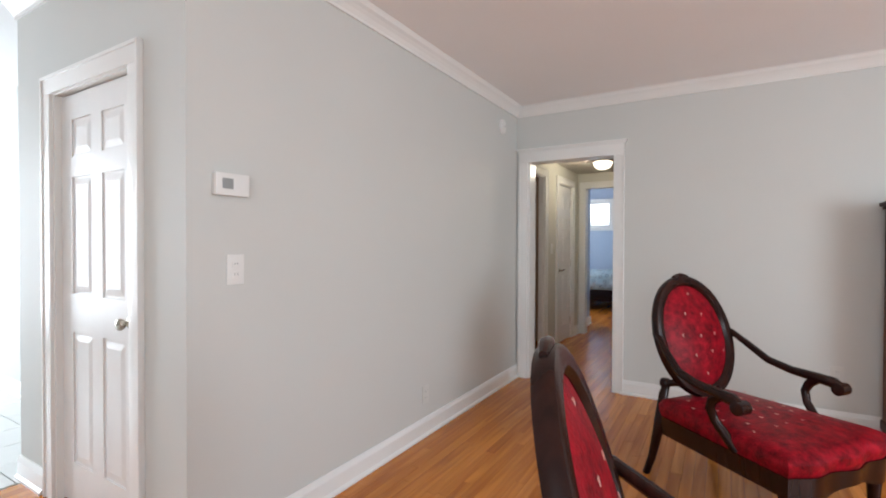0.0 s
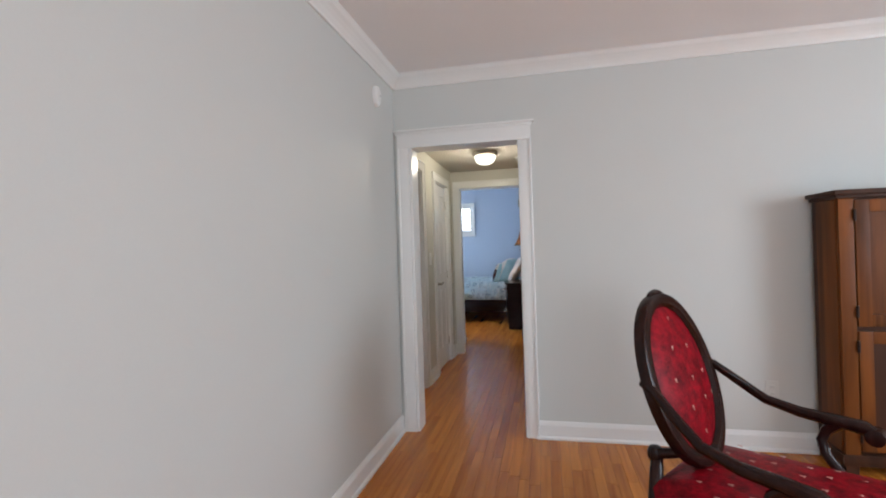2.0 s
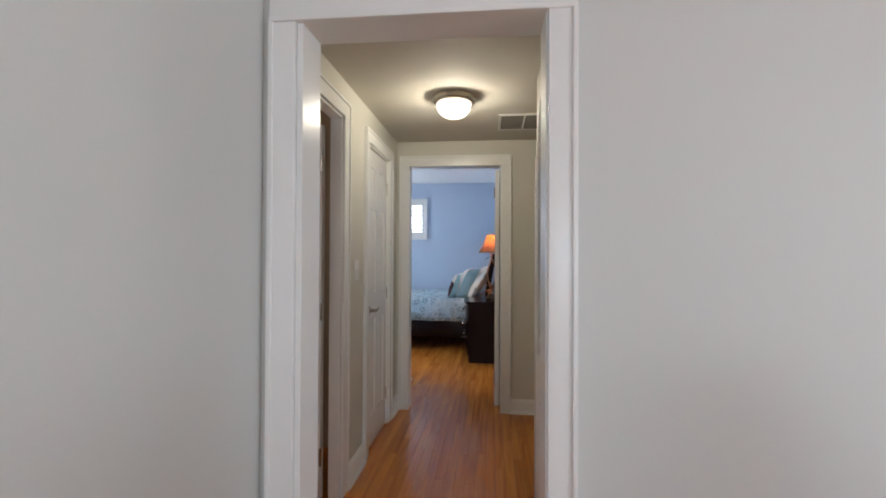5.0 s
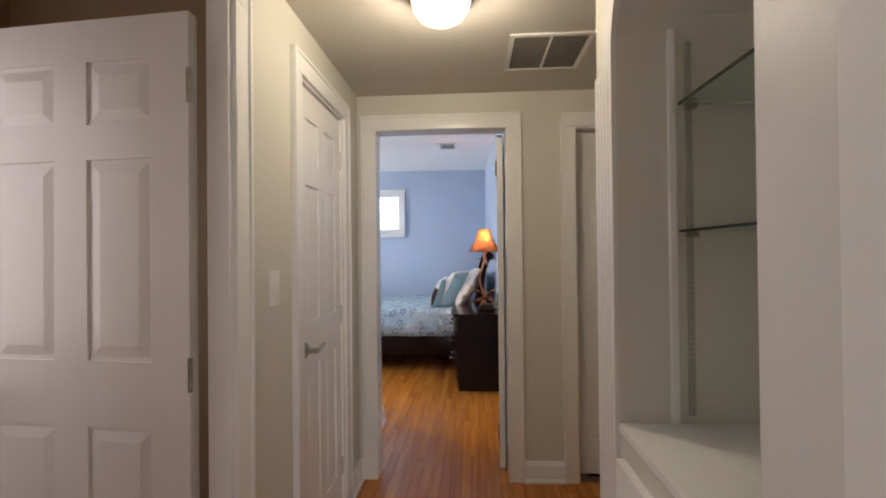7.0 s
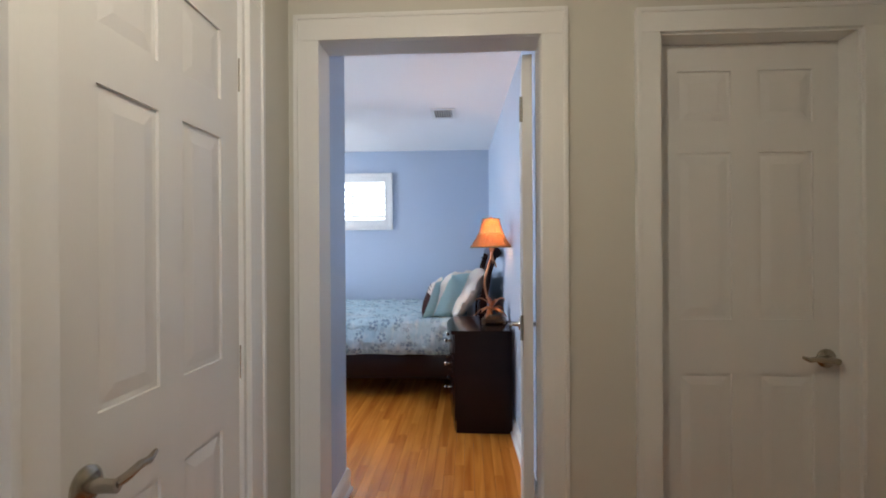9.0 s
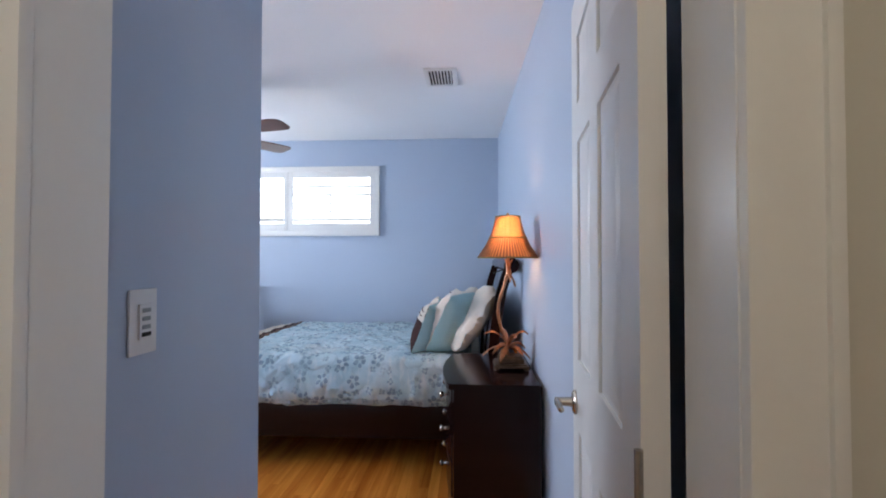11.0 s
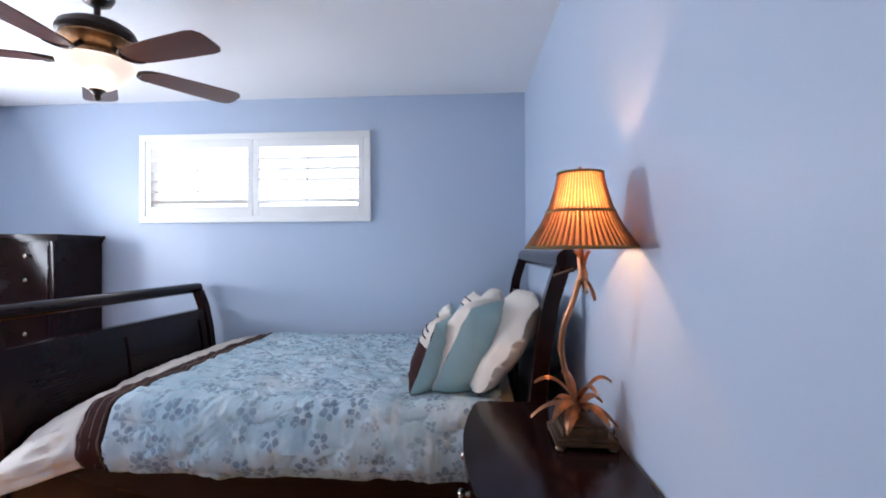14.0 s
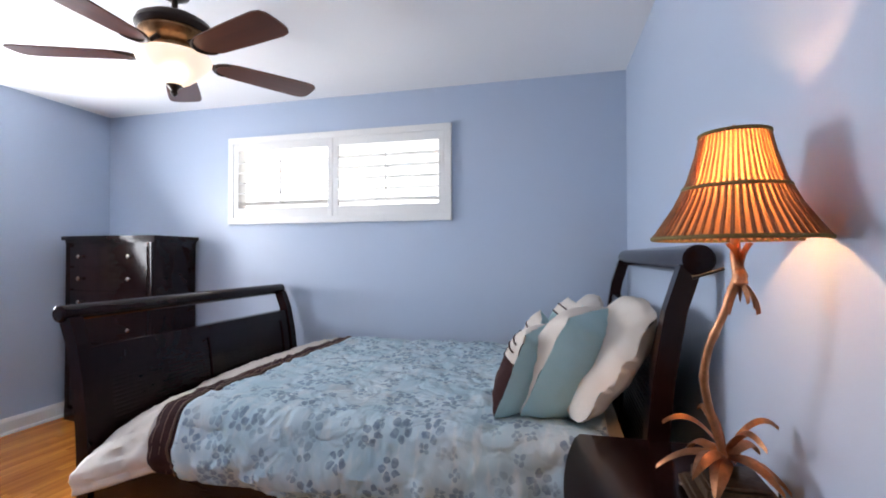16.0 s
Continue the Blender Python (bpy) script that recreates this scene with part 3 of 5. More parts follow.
BX0, BX1, BY0, BY1 = -2.90, -0.582, 8.83, 10.46
bed = thing("bed", "espresso wooden sleigh bed with slotted headboard and footboard", "bed")
sleigh_board("footboard", BX0 + 0.06, BY0, BY1, 1.055, -1, 0.037, 0.865, 0.1, bed)
sleigh_board("headboard", BX1 - 0.02, BY0, BY1, 1.30, 1, 0.047, 1.03, 0.1, bed)
for y0 in (BY0 + 0.01, BY1 - 0.04):
    boxpart("side_rail", (BX0 + 0.09, BX1 - 0.05, y0, y0 + 0.03, 0.17, 0.40), M_ESP, bed, 0.004)
boxpart("slat_base", (BX0 + 0.1, BX1 - 0.06, BY0 + 0.05, BY1 - 0.05, 0.22, 0.25), M_ESP, bed, 0.0)
boxpart("box_spring", (BX0 + 0.42, BX1 - 0.07, BY0 + 0.045, BY1 - 0.045, 0.25, 0.43), M_SATIN, thing("box_spring", "beige fabric box spring under the mattress", "box spring"), 0.02)
boxpart("mattress_body", (BX0 + 0.40, BX1 - 0.07, BY0 + 0.04, BY1 - 0.04, 0.43, 0.63), M_CREAM, thing("mattress", "cream quilted mattress under the comforter", "mattress"), 0.04)


def comforter_mesh(name, xa, xb, mat, lift, parent):
    """Part of the quilt: it lies on the mattress, puffs up and falls over the near side and the foot."""
    nu, nv = max(4, int((xb - xa) / 0.016)), 110
    ytop = BY0 + 0.03
    bm = bmesh.new()
    grid, cloth = [], {}
    for i in range(nu + 1):
        x = xa + (xb - xa) * i / nu
        row = []
        # s runs from the far hem over the top down the near side
        foot = max(0.0, min(1.0, (BX0 + 0.42 - x) / 0.30))
        for j in range(nv + 1):
            s = j / nv
            top_len, drop = BY1 - 0.02 - ytop, 0.285
            dist = s * (top_len + drop)
            puff = 0.016 * noise.noise((x * 6, dist * 6, 1)) + 0.013 * noise.noise((x * 14, dist * 17, 4)) + 0.007 * noise.noise((x * 38, dist * 38, 9))
            wrinkle = noise.noise((x * 5 + 2 * dist, dist * 9, 21)) + 0.4 * noise.noise((x * 13, dist * 13, 30))
            puff += 0.018 * max(0.0, 1 - 4 * abs(wrinkle)) * max(0.0, noise.noise((x * 2.3, dist * 2.3, 40)) + 0.35)
            hem = 0.02 * noise.noise((x * 3, 3, 7))
            if dist < top_len - 0.06:
                y, z = BY1 - 0.02 - dist, 0.664 + puff * 0.8
            elif dist < top_len + 0.06:
                a = (dist - top_len + 0.06) / 0.12 * math.pi / 2
                y = ytop + 0.06 - 0.085 * math.sin(a)
                z = 0.664 - 0.07 * (1 - math.cos(a)) + puff * 0.8
            else:
                d = dist - top_len - 0.06
                fold = noise.noise((x * 11, d * 2.5, 2)) + 0.5 * noise.noise((x * 24, d * 4, 5))
                y = ytop - 0.025 - 0.03 * math.sin(d * 13) - 0.04 * d - 0.05 * d / 0.24 * max(-0.4, fold) * 0.5 - puff - 0.42 * foot * d
                z = 0.594 - d * (0.92 + hem * 2 + 0.30 * foot)
            if s > 0.98:
                y += 0.014
            sag = max(0.0, min(1.0, (-2.44 - x) / 0.35))
            over = max(0.0, 1 - max(0.0, y - ytop) / 0.9) ** 2 * max(0.0, 1 - max(0.0, dist - top_len) / 0.22)
            z -= 0.02 * foot + 0.06 * sag ** 1.4 * max(0.0, 1 - max(0.0, dist - top_len) / 0.22) + 0.12 * sag ** 1.3 * over
            row.append(bm.verts.new((x, y, z + lift)))
            cloth[row[-1]] = (x, dist)
        grid.append(row)
    for i in range(nu):
        for j in range(nv):
            bm.faces.new((grid[i][j], grid[i + 1][j], grid[i + 1][j + 1], grid[i][j + 1]))
    uv = bm.loops.layers.uv.new("cloth")
    for f in bm.faces:
        for loop in f.loops:
            loop[uv].uv = cloth[loop.vert]
    ob = part(name, bm, mat, parent, "", True)
    mod = ob.modifiers.new("thickness", "SOLIDIFY")
    mod.thickness, mod.offset = 0.012, -1
    return ob


def flower_fabric():
    """Pale seafoam cloth, mottled, with blue-grey five-petal blooms and small buds, laid out along the cloth in metres."""
    m = bpy.data.materials.new("blue_floral_cotton")
    m.use_nodes = True
    n, l = m.node_tree.nodes, m.node_tree.links
    b = n["Principled BSDF"]
    b.inputs["Roughness"].default_value, b.inputs["Specular IOR Level"].default_value = 0.82, 0.25
    tc = n.new("ShaderNodeTexCoord")
    cloth = tc.outputs["UV"]

    def put(socket, x):
        if isinstance(x, (int, float, tuple)):
            socket.default_value = x
        else:
            l.new(x, socket)

    def math_node(op, p, q=0.0, r=None):
        k = n.new("ShaderNodeMath")
        k.operation = op
        put(k.inputs[0], p)
        put(k.inputs[1], q)
        if r is not None:
            put(k.inputs[2], r)
        return k.outputs[0]

    def noise_at(scale, detail, vector=cloth, distortion=0.0):
        k = n.new("ShaderNodeTexNoise")
        k.inputs["Scale"].default_value, k.inputs["Detail"].default_value, k.inputs["Distortion"].default_value = scale, detail, distortion
        l.new(vector, k.inputs["Vector"])
        return k

    def ease(x, lo, hi, a=0.0, c=1.0):
        k = n.new("ShaderNodeMapRange")
        k.interpolation_type = "SMOOTHSTEP"
        put(k.inputs[0], x)
        for i, v in enumerate((lo, hi, a, c)):
            k.inputs[i + 1].default_value = v
        return k.outputs[0]

    def blend(f, p, q):
        k = n.new("ShaderNodeMix")
        k.data_type = "RGBA"
        put(k.inputs["Factor"], f)
        put(k.inputs["A"], p)
        put(k.inputs["B"], q)
        return k.outputs["Result"]

    wob = n.new("ShaderNodeVectorMath")
    wob.operation = "MULTIPLY_ADD"
    l.new(noise_at(38, 2).outputs["Color"], wob.inputs[0])
    wob.inputs[1].default_value = (0.022, 0.022, 0.0)
    l.new(cloth, wob.inputs[2])

    def blooms(scale, keep, r0, long, wide, count, shift):
        """Rings of rounded petals, one ring to a kept cell."""
        mv = n.new("ShaderNodeVectorMath")
        mv.operation = "ADD"
        l.new(wob.outputs[0], mv.inputs[0])
        mv.inputs[1].default_value = (shift, shift * 0.7, 0)
        v = n.new("ShaderNodeTexVoronoi")
        v.voronoi_dimensions = "2D"
        v.inputs["Scale"].default_value, v.inputs["Randomness"].default_value = scale, 0.72
        l.new(mv.outputs[0], v.inputs["Vector"])
        d = n.new("ShaderNodeVectorMath")
        d.operation = "SUBTRACT"
        l.new(mv.outputs[0], d.inputs[0])
        l.new(v.outputs["Position"], d.inputs[1])
        xy, rgb = n.new("ShaderNodeSeparateXYZ"), n.new("ShaderNodeSeparateColor")
        l.new(d.outputs[0], xy.inputs[0])
        l.new(v.outputs["Color"], rgb.inputs[0])
        r = math_node("SQRT", math_node("MULTIPLY_ADD", xy.outputs[0], xy.outputs[0], math_node("MULTIPLY", xy.outputs[1], xy.outputs[1])))
        turn = math_node("ADD", math_node("MULTIPLY_ADD", math_node("ARCTAN2", xy.outputs[1], xy.outputs[0]), count / (2 * math.pi), 20.0), rgb.outputs[0])
        da = math_node("MULTIPLY", math_node("SUBTRACT", math_node("FRACT", turn), 0.5), 2 * math.pi / count)
        px = math_node("MULTIPLY", math_node("SUBTRACT", math_node("MULTIPLY", r, math_node("COSINE", da)), r0), 1 / long)
        py = math_node("MULTIPLY", math_node("MULTIPLY", r, math_node("SINE", da)), 1 / wide)
        q = math_node("MULTIPLY_ADD", px, px, math_node("MULTIPLY", py, py))
        return math_node("MULTIPLY", ease(q, 0.65, 1.25, 1.0, 0.0), ease(rgb.outputs[1], keep, keep + 0.05))

    big = blooms(9.0, 0.28, 0.027, 0.0155, 0.0125, 5, 0.0)
    small = blooms(15.0, 0.55, 0.013, 0.009, 0.008, 4, 3.7)
    mask = math_node("MULTIPLY", math_node("MAXIMUM", big, math_node("MULTIPLY", small, 0.75)), ease(noise_at(60, 3).outputs[0], 0.30, 0.60, 0.6, 1.0))
    mask = math_node("MULTIPLY", mask, ease(noise_at(3.4, 2).outputs[0], 0.30, 0.48, 0.3, 0.84))
    ground = blend(ease(noise_at(5.0, 4).outputs[0], 0.40, 0.64), (0.38, 0.52, 0.58, 1), (0.48, 0.595, 0.64, 1))
    streak = n.new("ShaderNodeMapping")
    streak.inputs["Scale"].default_value = (30, 9, 9)
    l.new(cloth, streak.inputs["Vector"])
    ground = blend(ease(noise_at(1.0, 5, streak.outputs[0]).outputs[0], 0.50, 0.70, 0.0, 0.6), ground, (0.60, 0.645, 0.64, 1))
    ground = blend(ease(noise_at(2.6, 3, distortion=0.8).outputs[0], 0.56, 0.74, 0.0, 0.5), ground, (0.50, 0.49, 0.465, 1))
    l.new(blend(mask, ground, (0.145, 0.205, 0.285, 1)), b.inputs["Base Color"])
    weave = n.new("ShaderNodeBump")
    weave.inputs["Strength"].default_value, weave.inputs["Distance"].default_value = 0.2, 0.004
    l.new(noise_at(260, 3).outputs[0], weave.inputs["Height"])
    crease = n.new("ShaderNodeBump")
    crease.inputs["Strength"].default_value, crease.inputs["Distance"].default_value = 0.4, 0.02
    fold = math_node("ABSOLUTE", math_node("SUBTRACT", noise_at(5.5, 3, distortion=0.5).outputs[0], 0.5))
    l.new(ease(fold, 0.0, 0.10), crease.inputs["Height"])
    l.new(weave.outputs[0], crease.inputs["Normal"])
    l.new(crease.outputs[0], b.inputs["Normal"])
    return m


M_FLORAL = flower_fabric()
quilt = thing("comforter", "pale blue floral comforter with a brown stripe and cream end", "comforter")
comforter_mesh("floral_field", -2.345, -0.72, M_FLORAL, 0.0, quilt)
comforter_mesh("brown_band", -2.465, -2.345, M_BROWN, 0.002, quilt)
M_TAN = material("tan_cord", (0.20, 0.12, 0.085), 0.7, vary=0.15, grain=250, bump=0.2)
for xs in (-2.449, -2.412, -2.370):
    comforter_mesh("cord", xs, xs + 0.0025, M_TAN, 0.004, quilt)
comforter_mesh("cream_end", -2.79, -2.465, M_CREAM, 0.0, quilt)


def pillow(name, label, w, h, t, m, front, band=None, frill=0.0, soft=0.12, cords=()):
    """A cushion with soft corners; w across, h high, t thick. cords are heights of dark cords on a cream upper band of the face."""
    g = thing(name, label, "pillow", m)

    def at(u, v, side, out=0.0):
        bulge = max(0.0, (1 - abs(u) ** 2.4) * (1 - abs(v) ** 2.4)) ** 0.5
        a, b = u * math.sqrt(1 - v * v / 2), v * math.sqrt(1 - u * u / 2)
        x = (u * (1 - (0.07 if soft < 0.4 else 0.0) * (1 - abs(v) ** 3) * abs(u) ** 3)) * (1 - soft) + a * soft
        z = (v * (1 - (0.07 if soft < 0.4 else 0.0) * (1 - abs(u) ** 3) * abs(v) ** 3)) * (1 - soft) + b * soft
        ang, rim = math.atan2(v, u), max(abs(u), abs(v)) ** 9 * frill
        y = side * (t / 2 * bulge * (0.72 if band is not None and side > 0 else 1.0) + out)
        y += 0.007 * noise.noise((u * 4 + side, v * 4, w * 9)) + (0.007 * noise.noise((u * 8 + side, v * 6, w * 5)) + 0.010 * max(0.0, noise.noise((ang * 5, 2, w * 7 + side))) * max(abs(u), abs(v)) ** 3) * bulge
        y += rim * 0.009 * math.sin(13 * ang + 2 * noise.noise((ang * 2, w, 1)))
        k = 1 + rim * 0.026 * noise.noise((ang * 5, w, 3))
        return (x * w / 2 * k, y, z * h / 2 * k)

    def half(mat, nm, sides, v0=-1.0, v1=1.0):
        bm = bmesh.new()
        n = 26
        for side in sides:
            grid = [[bm.verts.new(at(-1 + 2 * i / n, v0 + (v1 - v0) * j / n, side)) for j in range(n + 1)] for i in range(n + 1)]
            for i in range(n):
                for j in range(n):
                    bm.faces.new((grid[i][j], grid[i + 1][j], grid[i + 1][j + 1], grid[i][j + 1]))
        bmesh.ops.remove_doubles(bm, verts=bm.verts, dist=0.0008)
        return part(nm, bm, mat, g, "", True)
    if band is None:
        half(front, "cover", (-1, 1))
    else:
        half(front, "rear_cover", (-1,))
        if cords:
            half(band, "front_cover", (1,), -1.0, cords[0])
            half(M_CREAM, "cream_band", (1,), cords[0], 1.0)
        else:
            half(band, "front_cover", (1,))
    for v in cords:
        bm = bmesh.new()
        tube(bm, [at(-0.96 + 1.92 * k / 20, v, 1, 0.001) for k in range(21)], 0.004, 6)
        part("cord", bm, M_BROWN, g, "dark brown cord", True)
    return g


def pillow_at(x, y, z, lean, turn):
    """Leaning back towards the headboard, with its face towards the foot."""
    return pose(x, y, z) @ pose(0, 0, 0, 0, 0, turn) @ pose(0, 0, 0, lean, 0, 0)


pillow("pillow", "large cream pillow sham with a frilled edge", 0.64, 0.52, 0.18, pillow_at(-0.712, 9.18, 0.885, 34, 90 + 3), M_CREAM, None, 1.0, 0.6)
pillow("pillow", "large cream pillow sham against the headboard", 0.62, 0.48, 0.17, pillow_at(-0.80, 9.98, 0.84, 32, 90), M_CREAM, None, 1.0, 0.6)
pillow("cushion", "pale teal square cushion with a cream band", 0.46, 0.45, 0.33, pillow_at(-0.840, 9.14, 0.872, 27, 90 - 26), M_TEAL, M_CREAM, 0.0, 0.28)
pillow("cushion", "pale teal cushion leaning on the shams", 0.43, 0.43, 0.17, pillow_at(-0.90, 9.55, 0.87, 26, 90 + 8), M_TEAL, M_TEAL, 0.0, 0.12, (0.55, 0.75))
pillow("cushion", "small green cushion with brown face and corded cream band", 0.36, 0.36, 0.21, pillow_at(-1.015, 9.12, 0.832, 21, 90 - 12), M_TEAL, M_BROWN, 0.0, 0.25, (0.3, 0.52, 0.7))
pillow("cushion", "small cream cushion with brown cords on its face", 0.35, 0.35, 0.15, pillow_at(-1.01, 9.42, 0.845, 18, 90 + 4), M_TEAL, M_CREAM, 0.0, 0.12, (0.1, 0.35, 0.6))

# nightstand: a bowed front facing the room
ns = thing("nightstand", "dark cherry nightstand with a bowed front and nickel knobs", "nightstand")
NSX0, NSX1, NSY0, NSY1, NSTOP = -0.80, -0.40, 8.09, 8.76, 0.72


def bowed(x0, x1, y0, y1, bow, grow=0.0, n=16):
    pts = [(x1, y0 - grow), (x1, y1 + grow)]
    for k in range(n + 1):
        u = k / n
        pts.append((x0 - grow - bow * math.sin(math.pi * u) ** 0.8, y1 + grow - u * (y1 - y0 + 2 * grow)))
    return pts


for nm, z0, z1, g, bw in (("top", NSTOP - 0.026, NSTOP, 0.022, 0.045), ("body", 0.09, NSTOP - 0.026, 0.0, 0.04), ("plinth", 0.0, 0.09, -0.012, 0.035)):
    bm = bmesh.new()
    extrude_outline(bm, bowed(NSX0, NSX1, NSY0, NSY1, bw, g), 2, z0, z1)
    if nm == "top":
        bmesh.ops.bevel(bm, geom=[e for e in bm.edges if abs(e.verts[0].co.z - e.verts[1].co.z) < 1e-5], offset=0.006, segments=2, affect="EDGES")
    part(nm, bm, M_ESP, ns, "", True)
for z0, z1 in ((0.185, 0.345), (0.36, 0.52), (0.535, 0.685)):
    bm = bmesh.new()
    extrude_outline(bm, bowed(NSX0 - 0.012, NSX0 + 0.05, NSY0 + 0.035, NSY1 - 0.035, 0.038), 2, z0, z1)
    dr = part("drawer", bm, M_ESP, ns, "", True)
    for ky in (NSY0 + 0.21, NSY1 - 0.21):
        bm = bmesh.new()
        lathe(bm, [(0.008, 0), (0.006, 0.012), (0.014, 0.018), (0.016, 0.026), (0.010, 0.032)], seg=14)
        bmesh.ops.transform(bm, matrix=Matrix.Translation((NSX0 - 0.045, ky, (z0 + z1) / 2)) @ Matrix.Rotation(radians(-90), 4, "Y"), verts=bm.verts)
        part("knob", bm, M_NICKEL, dr, "satin nickel knob", True)

# tall chest of drawers in the corner
DX0, DX1, DY0, DY1, DH = -4.62, -3.79, 10.10, 10.50, 1.423
chest = thing("chest_of_drawers", "tall dark cherry chest of drawers with nickel knobs", "chest of drawers")
def front_bow(grow, bow, n=16):
    pts = [(DX1 + grow, DY1), (DX0 - grow, DY1)]
    for k in range(n + 1):
        u = k / n
        pts.append((DX0 - grow + u * (DX1 - DX0 + 2 * grow), DY0 - grow - bow * math.sin(math.pi * u)))
    return pts


for nm, z0, z1, g, bw in (("top", DH - 0.03, DH, 0.03, 0.05), ("cornice", DH - 0.05, DH - 0.03, 0.012, 0.045), ("body", 0.09, DH - 0.05, 0.0, 0.035), ("plinth", 0.0, 0.09, 0.012, 0.03)):
    bm = bmesh.new()
    extrude_outline(bm, front_bow(g, bw), 2, z0, z1)
    part(nm, bm, M_ESP, chest)
dz = [0.12, 0.37, 0.62, 0.84, 1.02, 1.195, 1.355]
for z0, z1 in zip(dz, dz[1:]):
    bm = bmesh.new()
    a, b = DX0 + 0.05, DX1 - 0.05
    pts = [(b, DY0 + 0.05), (a, DY0 + 0.05)] + [(a + (b - a) * k / 16, DY0 - 0.016 - 0.034 * math.sin(math.pi * (0.06 + 0.88 * k / 16))) for k in range(17)]
    extrude_outline(bm, pts, 2, z0, z1 - 0.016)
    dr = part("drawer", bm, M_ESP, chest, "", True)
    for kx in (DX0 + 0.18, DX1 - 0.18):
        bm = bmesh.new()
        lathe(bm, [(0.008, 0), (0.006, 0.012), (0.014, 0.018), (0.016, 0.026), (0.010, 0.032)], seg=14)
        bmesh.ops.transform(bm, matrix=Matrix.Translation((kx, DY0 - 0.036, (z0 + z1 - 0.016) / 2)) @ Matrix.Rotation(radians(90), 4, "X"), verts=bm.verts)
        part("knob", bm, M_NICKEL, dr, "satin nickel knob", True)
for x0 in (DX0 + 0.004, DX1 - 0.044):
    boxpart("pilaster", (x0, x0 + 0.04, DY0 - 0.022, DY0 + 0.02, 0.09, DH - 0.05), M_ESP, chest, 0.006)

# table lamp: palm-leaf base, curved bamboo stem, pleated shade
LX, LY = -0.532, 8.325
FOOT, FOOT_X = 0.10, 0.02
M_AGED = material("aged_bronze", (0.115, 0.068, 0.038), 0.42, 0.6, vary=0.3, scale=30, bump=0.15)
lamp = thing("table_lamp", "copper bamboo-stem table lamp with palm leaves and pleated amber shade", "lamp", pose(LX, LY, NSTOP))
bm = bmesh.new()
for w, z0, z1 in ((0.088, 0.012, 0.024), (0.080, 0.024, 0.032), (0.066, 0.032, 0.058), (0.058, 0.058, 0.066)):
    box(bm, FOOT_X - w, FOOT_X + w, FOOT - w, FOOT + w, z0, z1, 0.004)
for sx, sy in ((-1, -1), (-1, 1), (1, -1), (1, 1)):
    lathe(bm, [(0.010, 0.0), (0.016, 0.005), (0.012, 0.013)], (FOOT_X + sx * 0.074, FOOT + sy * 0.074, 0), 12)
part("base", bm, M_AGED, lamp, "stepped aged bronze base", True)
bm = bmesh.new()
KNOTS = [(0, 0), (0.15, -0.006), (0.35, -0.032), (0.5, -0.045), (0.65, -0.036), (0.8, -0.010), (1.0, 0.016)]
stem = []
for k in range(61):
    u = k / 60
    stem.append((float(np.interp(u, [p[0] for p in KNOTS], [p[1] for p in KNOTS])) - 0.012 + FOOT_X * (1 - u) ** 1.5, 0.012 * math.sin(u * 5) + FOOT * (1 - u) ** 1.5, 0.060 + u * 0.465))
for _ in range(8):
    for k in range(1, 60):
        stem[k] = tuple((stem[k - 1][j] + 2 * stem[k][j] + stem[k + 1][j]) / 4 for j in range(3))
tube(bm, stem, [0.0088 + (0.0022 if k % 12 == 6 else 0.0006 if k % 12 in (5, 7) else 0) - 0.0012 * k / 60 for k in range(61)], 12)
part("stem", bm, M_COPPER, lamp, "copper bamboo stem", True)


def leaf_blade(length, width, droop, rise, n=9):
    bm = bmesh.new()
    rows = []
    for k in range(n + 1):
        u = k / n
        w = width * math.sin(math.pi * min(1, 0.12 + 0.88 * u)) ** 0.8 * (1 if u < 0.98 else 0.2)
        xx, zz = length * u, rise * math.sin(u * 2.2) - droop * u * u
        rows.append([bm.verts.new((xx, -w, zz - 0.006)), bm.verts.new((xx, 0, zz + 0.003)), bm.verts.new((xx, w, zz - 0.006))])
    for a, b in zip(rows, rows[1:]):
        for q in range(2):
            bm.faces.new((a[q], a[q + 1], b[q + 1], b[q]))
    bmesh.ops.solidify(bm, geom=bm.faces[:], thickness=0.002)
    return bm


for k in range(12):
    up = k % 3 == 0
    ob = part("palm_leaf", leaf_blade(0.106 + 0.011 * ((k * 7) % 4), 0.013 if up else 0.0215, (0.005, 0.05, 0.07)[k % 3], (0.075, 0.035, 0.02)[k % 3], 10), M_COPPER, lamp, "", True)
    ob.matrix_local = pose(FOOT_X - 0.012, FOOT, 0.104 + (0.016 if up else 0.004 * (k % 2)), 0, 0, k * 30 + 9 * (k % 2) + 4)
tip = stem[-1]
for k in range(11):
    rising = k < 5
    ob = part("sheath_leaf", leaf_blade(0.062 if rising else 0.05 + 0.012 * (k % 3), 0.0042, 0.006, 0.012), M_COPPER, lamp, "", True)
    ob.matrix_local = pose(tip[0], tip[1], 0.512 if rising else 0.498, 0, 0, k * 72 + (30 if rising else 0)) @ pose(0, 0, 0, 0, -68 if rising else 66, 0)
bm = bmesh.new()
lathe(bm, [(0.010, -0.016), (0.0145, -0.011), (0.0125, -0.004), (0.0145, 0.003), (0.0125, 0.009), (0.010, 0.014)], (tip[0], tip[1], 0.503), 14)
part("knot", bm, M_COPPER, lamp, "bound raffia knot", True)
bm = bmesh.new()
tube(bm, [(stem[-1][0], stem[-1][1], 0.50), (0, 0, 0.545), (0, 0, 0.60)], [0.013, 0.010, 0.008], 10)
part("socket", bm, M_COPPER, lamp, "", True)
